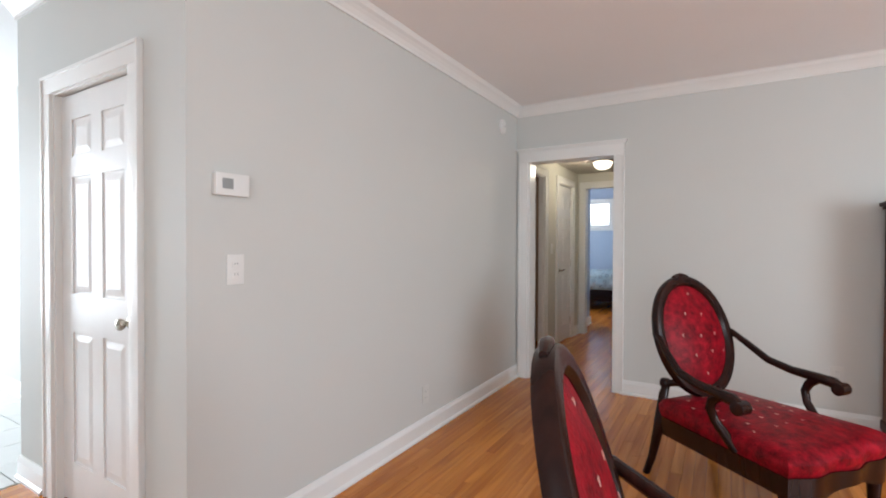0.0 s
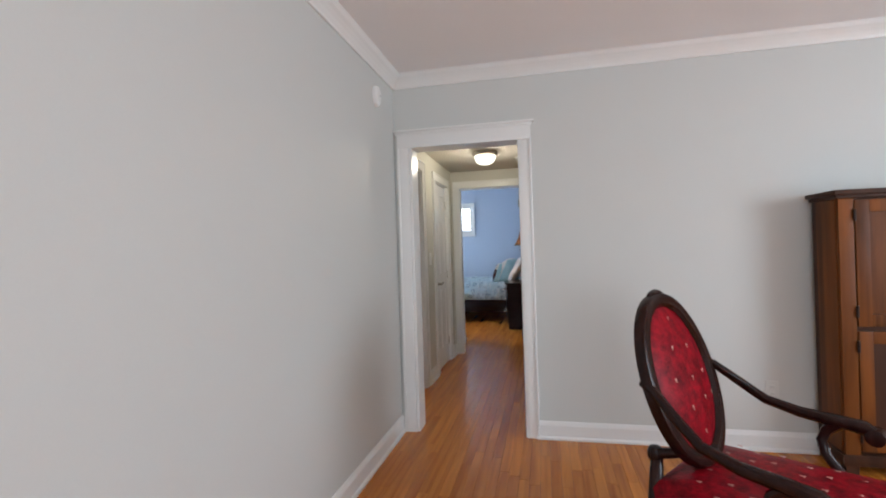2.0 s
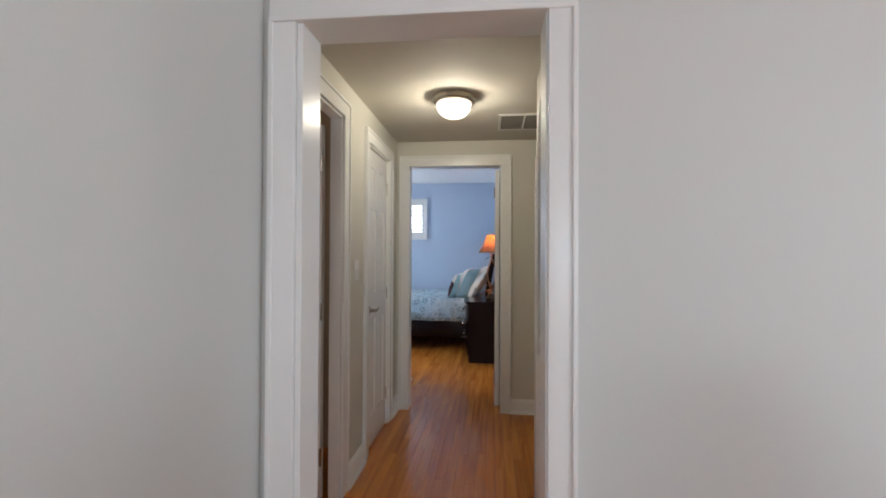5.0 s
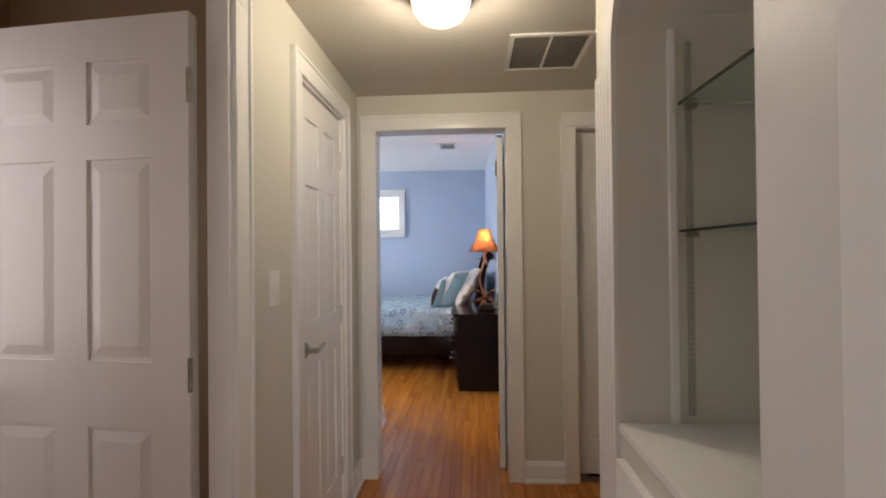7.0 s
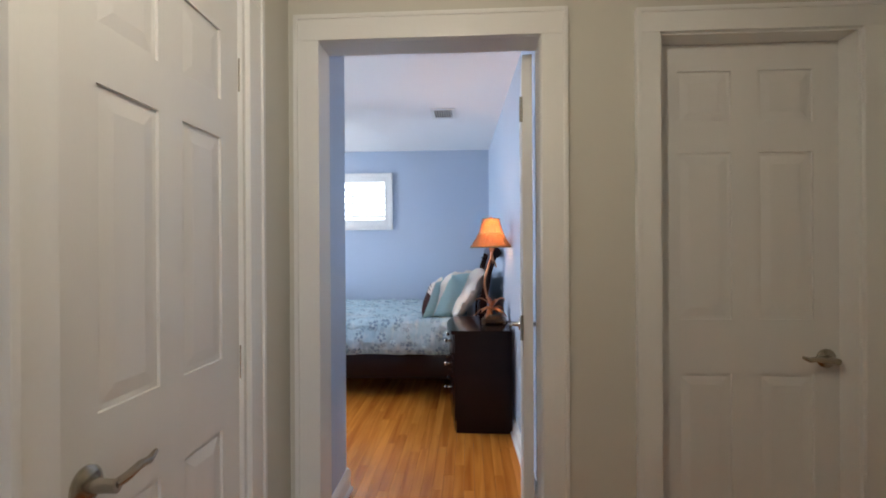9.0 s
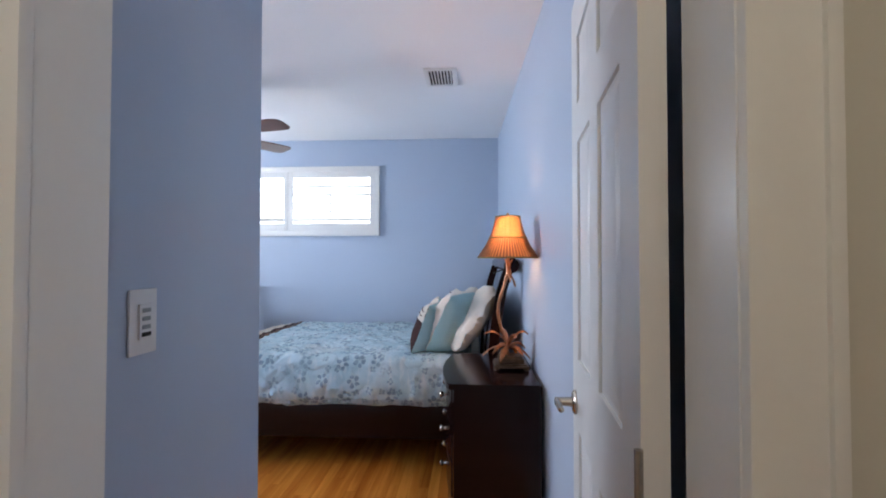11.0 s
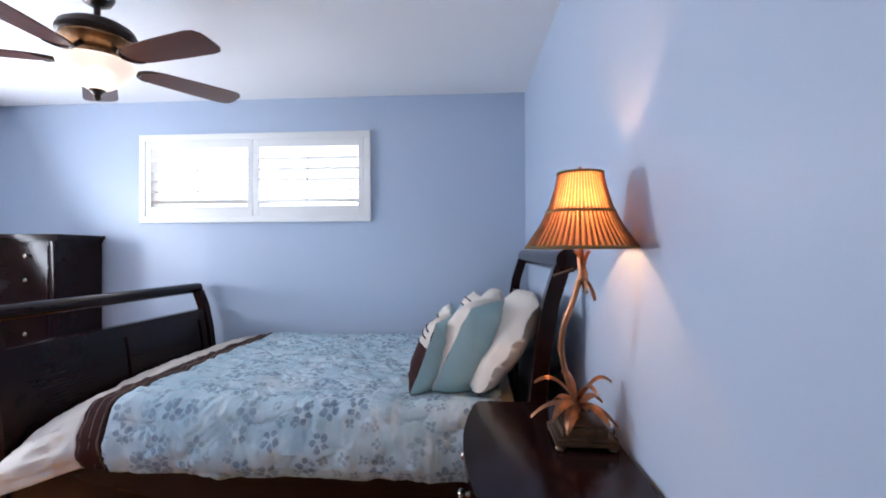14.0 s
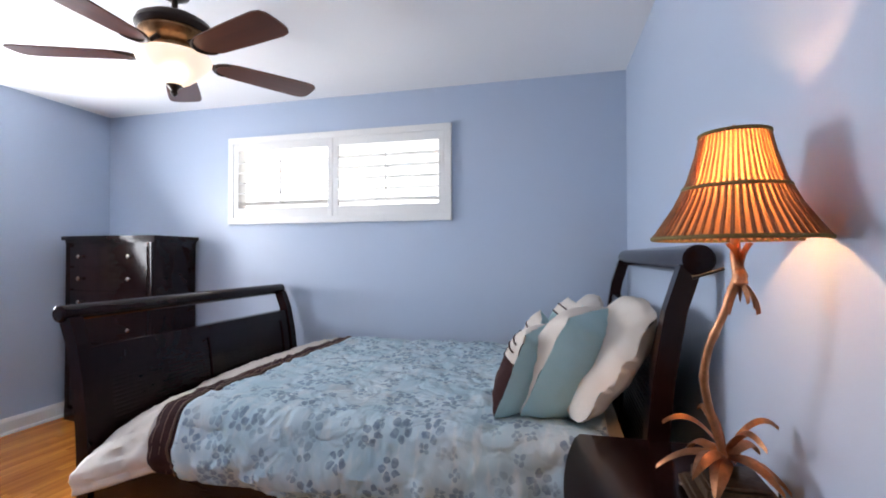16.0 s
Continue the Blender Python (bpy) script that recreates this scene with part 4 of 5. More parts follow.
SHADE_PROFILE = [(0.167, 0.0), (0.157, 0.012), (0.119, 0.066), (0.092, 0.118), (0.075, 0.17), (0.066, 0.21)]
bm = bmesh.new()
seg = 144
rings = []
for r, z in SHADE_PROFILE:
    rings.append([bm.verts.new(((r + (0.0028 if k % 2 else -0.0012)) * math.cos(2 * math.pi * k / seg), (r + (0.0028 if k % 2 else -0.0012)) * math.sin(2 * math.pi * k / seg), z)) for k in range(seg)])
for a, b in zip(rings, rings[1:]):
    for k in range(seg):
        bm.faces.new((a[k], a[(k + 1) % seg], b[(k + 1) % seg], b[k]))
M_SHADE = bpy.data.materials.new("pleated_amber_shade")
M_SHADE.use_nodes = True
n_, l_ = M_SHADE.node_tree.nodes, M_SHADE.node_tree.links
dif, tra, mx = n_.new("ShaderNodeBsdfDiffuse"), n_.new("ShaderNodeBsdfTranslucent"), n_.new("ShaderNodeMixShader")
dif.inputs[0].default_value, tra.inputs[0].default_value, mx.inputs[0].default_value = (0.46, 0.24, 0.11, 1), (0.78, 0.345, 0.155, 1), 0.54
l_.new(dif.outputs[0], mx.inputs[1])
l_.new(tra.outputs[0], mx.inputs[2])
l_.new(mx.outputs[0], n_["Material Output"].inputs[0])
shade = part("shade", bm, M_SHADE, lamp, "pleated amber straw shade")
shade.location = (0.0, 0, 0.578)
shade.scale = (0.90, 0.90, 1.0)
M_STRAW = material("dark_straw", (0.24, 0.10, 0.038), 0.7, vary=0.3, scale=30, grain=200, bump=0.3)
bm = bmesh.new()
for k in range(56):
    a = 2 * math.pi * k / 56
    tube(bm, [((r_ + 0.002) * math.cos(a), (r_ + 0.002) * math.sin(a), z_) for r_, z_ in SHADE_PROFILE], [0.0046, 0.0043, 0.0036, 0.0029, 0.0024, 0.0021], 5)
part("straw_ribs", bm, M_STRAW, shade, "dark straw ribs", True)
M_BAND = material("olive_braid", (0.16, 0.12, 0.04), 0.8, vary=0.2, grain=200, bump=0.3)
for r, z, t in ((0.169, 0.002, 0.0045), (0.069, 0.21, 0.004), (0.1035, 0.102, 0.0045)):
    bm = bmesh.new()
    pts = [(r * math.cos(2 * math.pi * k / 48), r * math.sin(2 * math.pi * k / 48), z) for k in range(49)]
    tube(bm, pts, t, 6)
    part("braid", bm, M_BAND, shade, "dark braided trim", True)
bm = bmesh.new()
lathe(bm, [(0.006, 0.0), (0.010, 0.006), (0.006, 0.014), (0.002, 0.018)], (0, 0, 0.79), 10)
for a in (0, 120, 240):
    tube(bm, [(0, 0, 0.79), (0.066 * math.cos(radians(a)), 0.066 * math.sin(radians(a)), 0.786)], 0.0018, 5)
part("finial", bm, M_COPPER, lamp, "", True)

bm = bmesh.new()
tube(bm, [(0.100, 0.06, 0.016), (0.115, 0.075, 0.006), (0.125, 0.09, 0.006), (0.120, 0.12, 0.006), (0.135, 0.16, 0.005), (0.148, 0.20, 0.004)], 0.003, 6)
part("cord", bm, M_DARK, lamp, "dark lamp cord", True)
bm = bmesh.new()
tube(bm, [(-0.02, 0.0, 0.52), (-0.06, 0.01, 0.505), (-0.075, 0.012, 0.50)], [0.0035, 0.003, 0.005], 6)
part("switch_key", bm, M_DARK, lamp, "", True)

# ceiling fan
fan = thing("ceiling_fan", "five-blade walnut ceiling fan with bronze motor and lit glass bowl", "ceiling fan", pose(-2.53, 8.98, BED_H - 0.024))
bm = bmesh.new()
lathe(bm, [(0.065, 0.024), (0.068, -0.02), (0.055, -0.045), (0.028, -0.06), (0.014, -0.062)], seg=28)
part("canopy", bm, M_BRONZE, fan, "", True)
bm = bmesh.new()
tube(bm, [(0, 0, -0.05), (0, 0, -0.14)], 0.013, 12)
part("downrod", bm, M_BRONZE, fan, "", True)
bm = bmesh.new()
lathe(bm, [(0.03, -0.118), (0.06, -0.126), (0.11, -0.142), (0.146, -0.164), (0.156, -0.188), (0.150, -0.206), (0.138, -0.214)], seg=40)
part("motor", bm, M_BRONZE, fan, "dark bronze motor housing", True)
M_ANTIQUE = material("antique_brass", (0.30, 0.16, 0.075), 0.3, 0.9, vary=0.25, scale=30, bump=0.05)
bm = bmesh.new()
lathe(bm, [(0.140, -0.212), (0.142, -0.222), (0.126, -0.246), (0.104, -0.262), (0.080, -0.270), (0.074, -0.296), (0.092, -0.304), (0.10, -0.315)], seg=40)
collar = part("collar", bm, M_ANTIQUE, fan, "antique brass collar over the bowl", True)
bm = bmesh.new()
lathe(bm, [(0.002, -0.006), (0.006, -0.003), (0.006, 0.003), (0.002, 0.006)], (0, 0, 0), 8)
stud = finish(bm, "stud", M_BRONZE, True)
for k in range(16):
    ob = new("stud", stud)
    ob.parent, ob.location = collar, (0.077 * math.cos(k * math.pi / 8), 0.077 * math.sin(k * math.pi / 8), -0.284)
bm = bmesh.new()
prof = [(0.150, -0.312), (0.153, -0.320), (0.147, -0.338), (0.124, -0.366), (0.098, -0.394), (0.066, -0.420), (0.035, -0.438), (0.02, -0.441)]
lathe(bm, prof, seg=36)
bowl = part("light_bowl", bm, M_FANBOWL, fan, "lit alabaster glass bowl", True)
bowl.visible_shadow = False
bm = bmesh.new()
lathe(bm, [(0.03, -0.432), (0.034, -0.442), (0.02, -0.452), (0.012, -0.465), (0.016, -0.475), (0.004, -0.488)], seg=16)
part("finial", bm, M_BRONZE, fan, "", True)
for k in range(5):
    ang = 57 + 72 * k
    bm = bmesh.new()
    n = 10
    edge = [(0.172, 0.018), (0.180, 0.038), (0.200, 0.054), (0.25, 0.066), (0.45, 0.077), (0.60, 0.081), (0.635, 0.073), (0.652, 0.052), (0.656, 0.02)]
    outline = edge + [(x, -y) for x, y in reversed(edge)]
    extrude_outline(bm, outline, 2, -0.003, 0.003)
    bl = part("blade", bm, M_WALNUT, fan, "walnut fan blade")
    bl.matrix_local = pose(0, 0, -0.312, 0, 0, ang) @ pose(0, 0, 0, -8, 0, 0)
    bm = bmesh.new()
    tube(bm, [(0.085, 0, 0.060), (0.115, 0, 0.035), (0.140, 0, 0.008), (0.168, 0, -0.005)], [0.013, 0.011, 0.010, 0.009], 8)
    arc = [(0.235 - 0.068 * math.cos(radians(q)), 0.058 * math.sin(radians(q)), -0.006) for q in range(-80, 81, 16)]
    tube(bm, arc, [0.004, 0.006, 0.007, 0.008, 0.009, 0.010, 0.009, 0.008, 0.007, 0.006, 0.004], 8)
    br = part("blade_bracket", bm, M_BRONZE, fan, "", True)
    br.matrix_local = pose(0, 0, -0.309, 0, 0, ang) @ pose(0, 0, 0, -8, 0, 0)


# ---- windows with plantation shutters ----
def shutter_window(name, w, h, m, leaves, label, tilts=(35, 35)):
    """x runs along the wall, y into the room, z up, from the opening's lower left corner."""
    g = thing(name, label, "window", m)
    g["kind"] = "structure"
    fw = 0.05
    for nm, d in (("frame", (-fw, w + fw, 0.0, 0.035, -fw, 0.0)), ("frame", (-fw, w + fw, 0.0, 0.035, h, h + fw)), ("frame", (-fw, 0, 0.0, 0.0345, 0, h)), ("frame", (w, w + fw, 0.0, 0.0345, 0, h))):
        boxpart(nm, d, M_SHUT, g, 0.004)
    for d in ((0.0, w, -0.118, -0.002, -0.006, 0.004), (0.0, w, -0.118, -0.002, h - 0.004, h + 0.006), (-0.006, 0.006, -0.118, -0.002, 0.004, h - 0.004), (w - 0.006, w + 0.006, -0.118, -0.002, 0.004, h - 0.004)):
        boxpart("lining", d, M_SHUT, g, 0.0)
    lw = w / leaves
    for i in range(leaves):
        x0, x1 = i * lw + 0.002, (i + 1) * lw - 0.002
        sh = new("shutter")
        sh.parent = g
        s = 0.042
        for nm, d in (("stile", (x0, x0 + s, 0.0, 0.03, 0, h)), ("stile", (x1 - s, x1, 0.0, 0.03, 0, h)), ("rail", (x0 + s, x1 - s, 0.001, 0.029, 0, 0.075)), ("rail", (x0 + s, x1 - s, 0.001, 0.029, h - 0.06, h))):
            boxpart(nm, d, M_SHUT, sh, 0.003)
        z = 0.075 + 0.038
        while z < h - 0.07:
            bm = bmesh.new()
            ring = [(0.044 * math.cos(a), 0.0055 * math.sin(a)) for a in [2 * math.pi * k / 10 for k in range(10)]]
            tilt = tilts[i] if z > 0.16 else -14
            ca, sa = math.cos(radians(tilt)), math.sin(radians(tilt))
            extrude_outline(bm, [(0.010 + u * ca - v * sa, z - u * sa + v * ca) for u, v in ring], 0, x0 + s, x1 - s)
            part("louver", bm, M_SHUT, sh, "", True)
            z += 0.083
        bm = bmesh.new()
        tube(bm, [((x0 + x1) / 2, 0.05, 0.10), ((x0 + x1) / 2, 0.05, h - 0.09)], 0.006, 6)
        part("tilt_rod", bm, M_SHUT, sh)
    bm = bmesh.new()
    box(bm, 0, w, -0.075, -0.070, 0, h)
    p = part("pane", bm, M_PANE, g)
    p.visible_shadow = False
    return g


shutter_window("window_bedroom_north", 1.75, 0.595, pose(-1.677, 10.53, 1.573, 0, 0, 180), 2, "high window with white plantation shutters, louvers open", (-7, 14))
shutter_window("window_bedroom_west", 1.25, 1.12, pose(-4.72, 9.61, 0.99, 0, 0, -90), 2, "window with white plantation shutters")
bm = bmesh.new()
box(bm, -5.2, 0.3, 11.2, 11.21, 0.3, 3.4)
ob = new("backdrop_north", finish(bm, "backdrop_north", M_DAY))
tagged(ob, "overexposed bright daylight outside the bedroom window", "backdrop", kind="structure")


# ---- living room furniture ----
def armchair(name, label, m):
    """x to the chair's right, y to its front, z up; its origin is on the floor under the middle of the back."""
    g = thing(name, label, "armchair", m, "red armchairs")
    back = Vector((0, 0.02, 0.748))
    tilt = radians(17)

    def on_back(u, v, w):
        """u across, v up along the back, w forward from it."""
        return (u, back.y - v * math.sin(tilt) + w * math.cos(tilt), back.z + v * math.cos(tilt) + w * math.sin(tilt))
    A, B = 0.25, 0.305
    bm = bmesh.new()
    n, prof = 48, [(-0.030, -0.012), (-0.034, 0.010), (-0.022, 0.024), (0.0, 0.028), (0.018, 0.022), (0.026, 0.006), (0.022, -0.016), (0.0, -0.022)]
    rings = []
    for k in range(n):
        a = 2 * math.pi * k / n
        rings.append([bm.verts.new(on_back((A + o) * math.cos(a), (B + o) * math.sin(a), w)) for o, w in prof])
    for i in range(n):
        p, q = rings[i], rings[(i + 1) % n]
        for j in range(len(prof)):
            bm.faces.new((p[j], p[(j + 1) % len(prof)], q[(j + 1) % len(prof)], q[j]))
    bk = part("backrest_frame", bm, M_MAHOG, g, "carved oval mahogany frame", True)
    bm = bmesh.new()
    for u, hh in ((0.0, 0.008),):
        pts = [on_back(s * 0.055, B + 0.018 + hh * math.cos(s * 1.5), 0.004) for s in (-1, -0.5, 0, 0.5, 1)]
        tube(bm, pts, [0.008, 0.012, 0.014, 0.012, 0.008], 8)
    part("crest", bm, M_MAHOG, bk, "", True)
    bm = bmesh.new()
    grid = []
    for r in range(9):
        rr = r / 8
        grid.append([bm.verts.new(on_back((A - 0.024) * rr * math.cos(2 * math.pi * k / n), (B - 0.024) * rr * math.sin(2 * math.pi * k / n), 0.004 + 0.036 * (1 - rr ** 2.4))) for k in range(n)])
    for p, q in zip(grid, grid[1:]):
        for k in range(n):
            bm.faces.new((p[k], p[(k + 1) % n], q[(k + 1) % n], q[k]))
    bmesh.ops.remove_doubles(bm, verts=bm.verts, dist=0.0005)
    part("backrest_cushion", bm, M_RED, g, "red damask padded oval", True)
    bm = bmesh.new()
    grid = []
    for r in range(5):
        rr = r / 4
        grid.append([bm.verts.new(on_back((A - 0.024) * rr * math.cos(2 * math.pi * k / n), (B - 0.024) * rr * math.sin(2 * math.pi * k / n), -0.006 - 0.014 * (1 - rr ** 2))) for k in range(n)])
    for p, q in zip(grid, grid[1:]):
        for k in range(n):
            bm.faces.new((p[k], p[(k + 1) % n], q[(k + 1) % n], q[k]))
    bmesh.ops.remove_doubles(bm, verts=bm.verts, dist=0.0005)
    part("backrest_rear", bm, M_RED, g, "red damask back cover", True)

    # seat: wider in front, crowned, with a wavy front rail
    def seat_outline(grow=0.0, n=20):
        pts = []
        for k in range(n + 1):
            u = -1 + 2 * k / n
            pts.append((u * (0.335 + grow), 0.725 + grow + 0.035 * math.cos(u * math.pi / 2) + 0.010 * math.cos(u * 3 * math.pi)))
        pts += [(0.255 + grow, 0.05), (0.235, 0.015 - grow), (-0.235, 0.015 - grow), (-0.255 - grow, 0.05)]
        return pts
    bm = bmesh.new()
    outline = seat_outline()
    c = Vector((0, 0.35, 0))
    levels = [(1.0, 0.345), (1.025, 0.372), (1.022, 0.400), (0.97, 0.424), (0.86, 0.438), (0.6, 0.450), (0.3, 0.456), (0.02, 0.458)]
    rows = [[bm.verts.new((c.x + (x - c.x) * s, c.y + (y - c.y) * s, z)) for x, y in outline] for s, z in levels]
    for p, q in zip(rows, rows[1:]):
        for k in range(len(outline)):
            bm.faces.new((p[k], p[(k + 1) % len(outline)], q[(k + 1) % len(outline)], q[k]))
    bm.faces.new(rows[0][::-1])
    bm.faces.new(rows[-1])
    part("seat", bm, M_RED, g, "red damask padded seat", True)
    bm = bmesh.new()
    o = seat_outline(0.008)
    top = [bm.verts.new((x, y, 0.348)) for x, y in o]
    low = []
    for x, y in o:
        wave = 0.022 * math.cos(x / 0.335 * math.pi * 1.5) if y > 0.5 else 0.012 * math.cos((y - 0.3) * 9)
        low.append(bm.verts.new((x * 0.985, 0.33 + (y - 0.33) * 0.985, 0.262 + wave)))
    for k in range(len(o)):
        j = (k + 1) % len(o)
        bm.faces.new((low[k], low[j], top[j], top[k]))
    bm.faces.new(top)
    bm.faces.new(low[::-1])
    part("seat_rail", bm, M_MAHOG, g, "carved wavy seat rail", True)
    for s in (-1, 1):
        bm = bmesh.new()
        tube(bm, [(s * 0.175, 0.0, 0.485), (s * 0.205, 0.01, 0.44), (s * 0.235, 0.02, 0.34), (s * 0.24, 0.005, 0.24), (s * 0.245, -0.025, 0.10), (s * 0.25, -0.06, 0.0)], [0.020, 0.024, 0.028, 0.026, 0.021, 0.019], 10)
        lathe(bm, [(0.002, -0.03), (0.02, -0.026), (0.028, -0.01), (0.028, 0.01), (0.02, 0.026), (0.002, 0.03)], (s * 0.178, -0.004, 0.495), 14)
        tube(bm, [(s * 0.178, -0.004, 0.495), on_back(s * 0.165, -0.235, 0.0)], [0.020, 0.018], 10)
        part("leg", bm, M_MAHOG, g, "", True)
        bm = bmesh.new()
        x, y = s * 0.292, 0.69
        lathe(bm, [(0.014, 0.0), (0.022, 0.012), (0.016, 0.03), (0.020, 0.10), (0.028, 0.20), (0.034, 0.26), (0.026, 0.275), (0.034, 0.29), (0.030, 0.33)], (x, y, 0), 14)
        part("leg", bm, M_MAHOG, g, "", True)
        bm = bmesh.new()
        arm = [(s * 0.250, -0.01, 0.765), (s * 0.268, 0.04, 0.752), (s * 0.30, 0.12, 0.690), (s * 0.325, 0.21, 0.625), (s * 0.335, 0.32, 0.598), (s * 0.340, 0.43, 0.590), (s * 0.345, 0.505, 0.582), (s * 0.345, 0.545, 0.564)]
        tube(bm, arm, [0.016, 0.019, 0.021, 0.022, 0.024, 0.028, 0.031, 0.020], 10, 0.85)
        tube(bm, [(s * 0.345 - 0.034, 0.535, 0.560), (s * 0.345 - 0.03, 0.535, 0.560), (s * 0.345 + 0.03, 0.535, 0.560), (s * 0.345 + 0.034, 0.535, 0.560)], [0.016, 0.029, 0.029, 0.016], 14)
        part("armrest", bm, M_MAHOG, g, "scrolled open armrest", True)
        bm = bmesh.new()
        tube(bm, [(s * 0.338, 0.44, 0.582), (s * 0.340, 0.40, 0.55), (s * 0.335, 0.385, 0.51), (s * 0.324, 0.40, 0.46), (s * 0.312, 0.44, 0.41), (s * 0.302, 0.49, 0.35)], [0.022, 0.022, 0.020, 0.019, 0.021, 0.024], 10, 0.8)
        part("arm_support", bm, M_MAHOG, g, "", True)
    # small woven sprigs scattered over the cloth
    M = M_SPRIG
    rng = random.Random(11)
    spots = [(u * 0.105 + (0.052 if v % 2 else 0) - 0.235, 0.14 + v * 0.078) for v in range(7) for u in range(5)]
    for u, v in spots:
        u, v = u + rng.uniform(-0.014, 0.014), v + rng.uniform(-0.014, 0.014)
        bm = bmesh.new()
        zz = float(np.interp(max(abs(u) / 0.305, abs(v - 0.35) / 0.33), [0.02, 0.3, 0.6, 0.86, 0.97], [0.458, 0.456, 0.45, 0.438, 0.424])) + 0.001
        for a in (50, 130, 270):
            tube(bm, [(u, v, zz), (u + 0.009 * math.cos(radians(a)), v + 0.009 * math.sin(radians(a)), zz)], [0.0022, 0.0014], 5)
        part("sprig", bm, M, g)
    for i, j in [(i, j) for j in range(-2, 3) for i in range(-2, 3)]:
        u, v = (i + (0.5 if j % 2 else 0)) * 0.125 + rng.uniform(-0.012, 0.012), j * 0.105 + rng.uniform(-0.012, 0.012)
        r = math.hypot(u / (A - 0.03), v / (B - 0.03))
        if r > 0.88:
            continue
        w = 0.0055 + 0.036 * (1 - r ** 2.4)
        bm = bmesh.new()
        for b in (50, 130, 270):
            tube(bm, [on_back(u, v, w), on_back(u + 0.009 * math.cos(radians(b)), v + 0.009 * math.sin(radians(b)), w)], [0.0022, 0.0014], 5)
        part("sprig", bm, M, g)
    return g


M_SPRIG = material("pale_gold_thread", (0.62, 0.36, 0.30), 0.5, vary=0.1, bump=0.0)
armchair("armchair", "mahogany oval-back armchair in red damask with gold sprigs", pose(0.270, 2.80, 0, 0, 0, -127))
armchair("armchair", "mahogany oval-back armchair in red damask beside its matching pair", pose(0.222, 0.722, 0, 0, 0, -79))

# pine armoire
armo = thing("armoire", "antique pine armoire with stacked panelled doors and dark iron hinges", "armoire")
AX0, AX1, AY0, AY1, AH = 1.315, 2.24, 3.70, 3.95, 1.51
boxpart("body", (AX0, AX1, AY0 + 0.02, AY1, 0.10, AH - 0.02), M_PINE_D, armo, 0.004)
boxpart("side_panel", (AX0 - 0.006, AX0, AY0 + 0.02, AY1 - 0.05, 0.12, AH - 0.03), M_PINE, armo, 0.002)
bm = bmesh.new()
box(bm, AX0 - 0.03, AX1 + 0.03, AY0 - 0.03, AY1 + 0.01, AH - 0.02, AH + 0.005, 0.006)
box(bm, AX0 - 0.015, AX1 + 0.015, AY0 - 0.012, AY1, AH - 0.04, AH - 0.02, 0.004)
part("cornice", bm, M_PINE_D, armo, "dark overhanging cornice", True)
bm = bmesh.new()
box(bm, AX0 - 0.012, AX1 + 0.012, AY0 - 0.005, AY1, 0.05, 0.11, 0.006)
for x in (AX0, AX1 - 0.06):
    box(bm, x, x + 0.06, AY0, AY0 + 0.06, 0.0, 0.05)
    box(bm, x, x + 0.06, AY1 - 0.06, AY1, 0.0, 0.05)
part("base", bm, M_PINE_D, armo, "", True)
for x0, x1 in ((AX0, AX0 + 0.07), (AX1 - 0.07, AX1), ((AX0 + AX1) / 2 - 0.02, (AX0 + AX1) / 2 + 0.02)):
    boxpart("stile", (x0, x1, AY0, AY0 + 0.0205, 0.11, AH - 0.04), M_PINE, armo, 0.002)
for z0, z1 in ((0.13, 0.765), (0.79, 1.46)):
    for x0, x1 in ((AX0 + 0.075, (AX0 + AX1) / 2 - 0.022), ((AX0 + AX1) / 2 + 0.022, AX1 - 0.075)):
        bm = bmesh.new()
        s = 0.065
        y0, y1 = AY0 - 0.004, AY0 + 0.018
        box(bm, x0, x0 + s, y0, y1, z0, z1, 0.004)
        box(bm, x1 - s, x1, y0, y1, z0, z1, 0.004)
        box(bm, x0 + s, x1 - s, y0, y1, z0, z0 + s, 0.004)
        box(bm, x0 + s, x1 - s, y0, y1, z1 - s, z1, 0.004)
        d = part("door", bm, M_PINE, armo, "pine framed door", True)
        bm = bmesh.new()
        box(bm, x0 + s, x1 - s, AY0 + 0.008, AY0 + 0.016, z0 + s, z1 - s)
        part("door_panel", bm, M_PINE if z0 > 0.5 else M_PINE_D, d)
        for hz in (z0 + 0.08, z1 - 0.08):
            bm = bmesh.new()
            hx = x0 - 0.004 if x0 < (AX0 + AX1) / 2 - 0.1 else x1 + 0.004
            tube(bm, [(hx, y0 - 0.004, hz - 0.03), (hx, y0 - 0.004, hz + 0.03)], 0.007, 8)
            part("hinge", bm, M_BRONZE, d, "dark iron hinge", True)


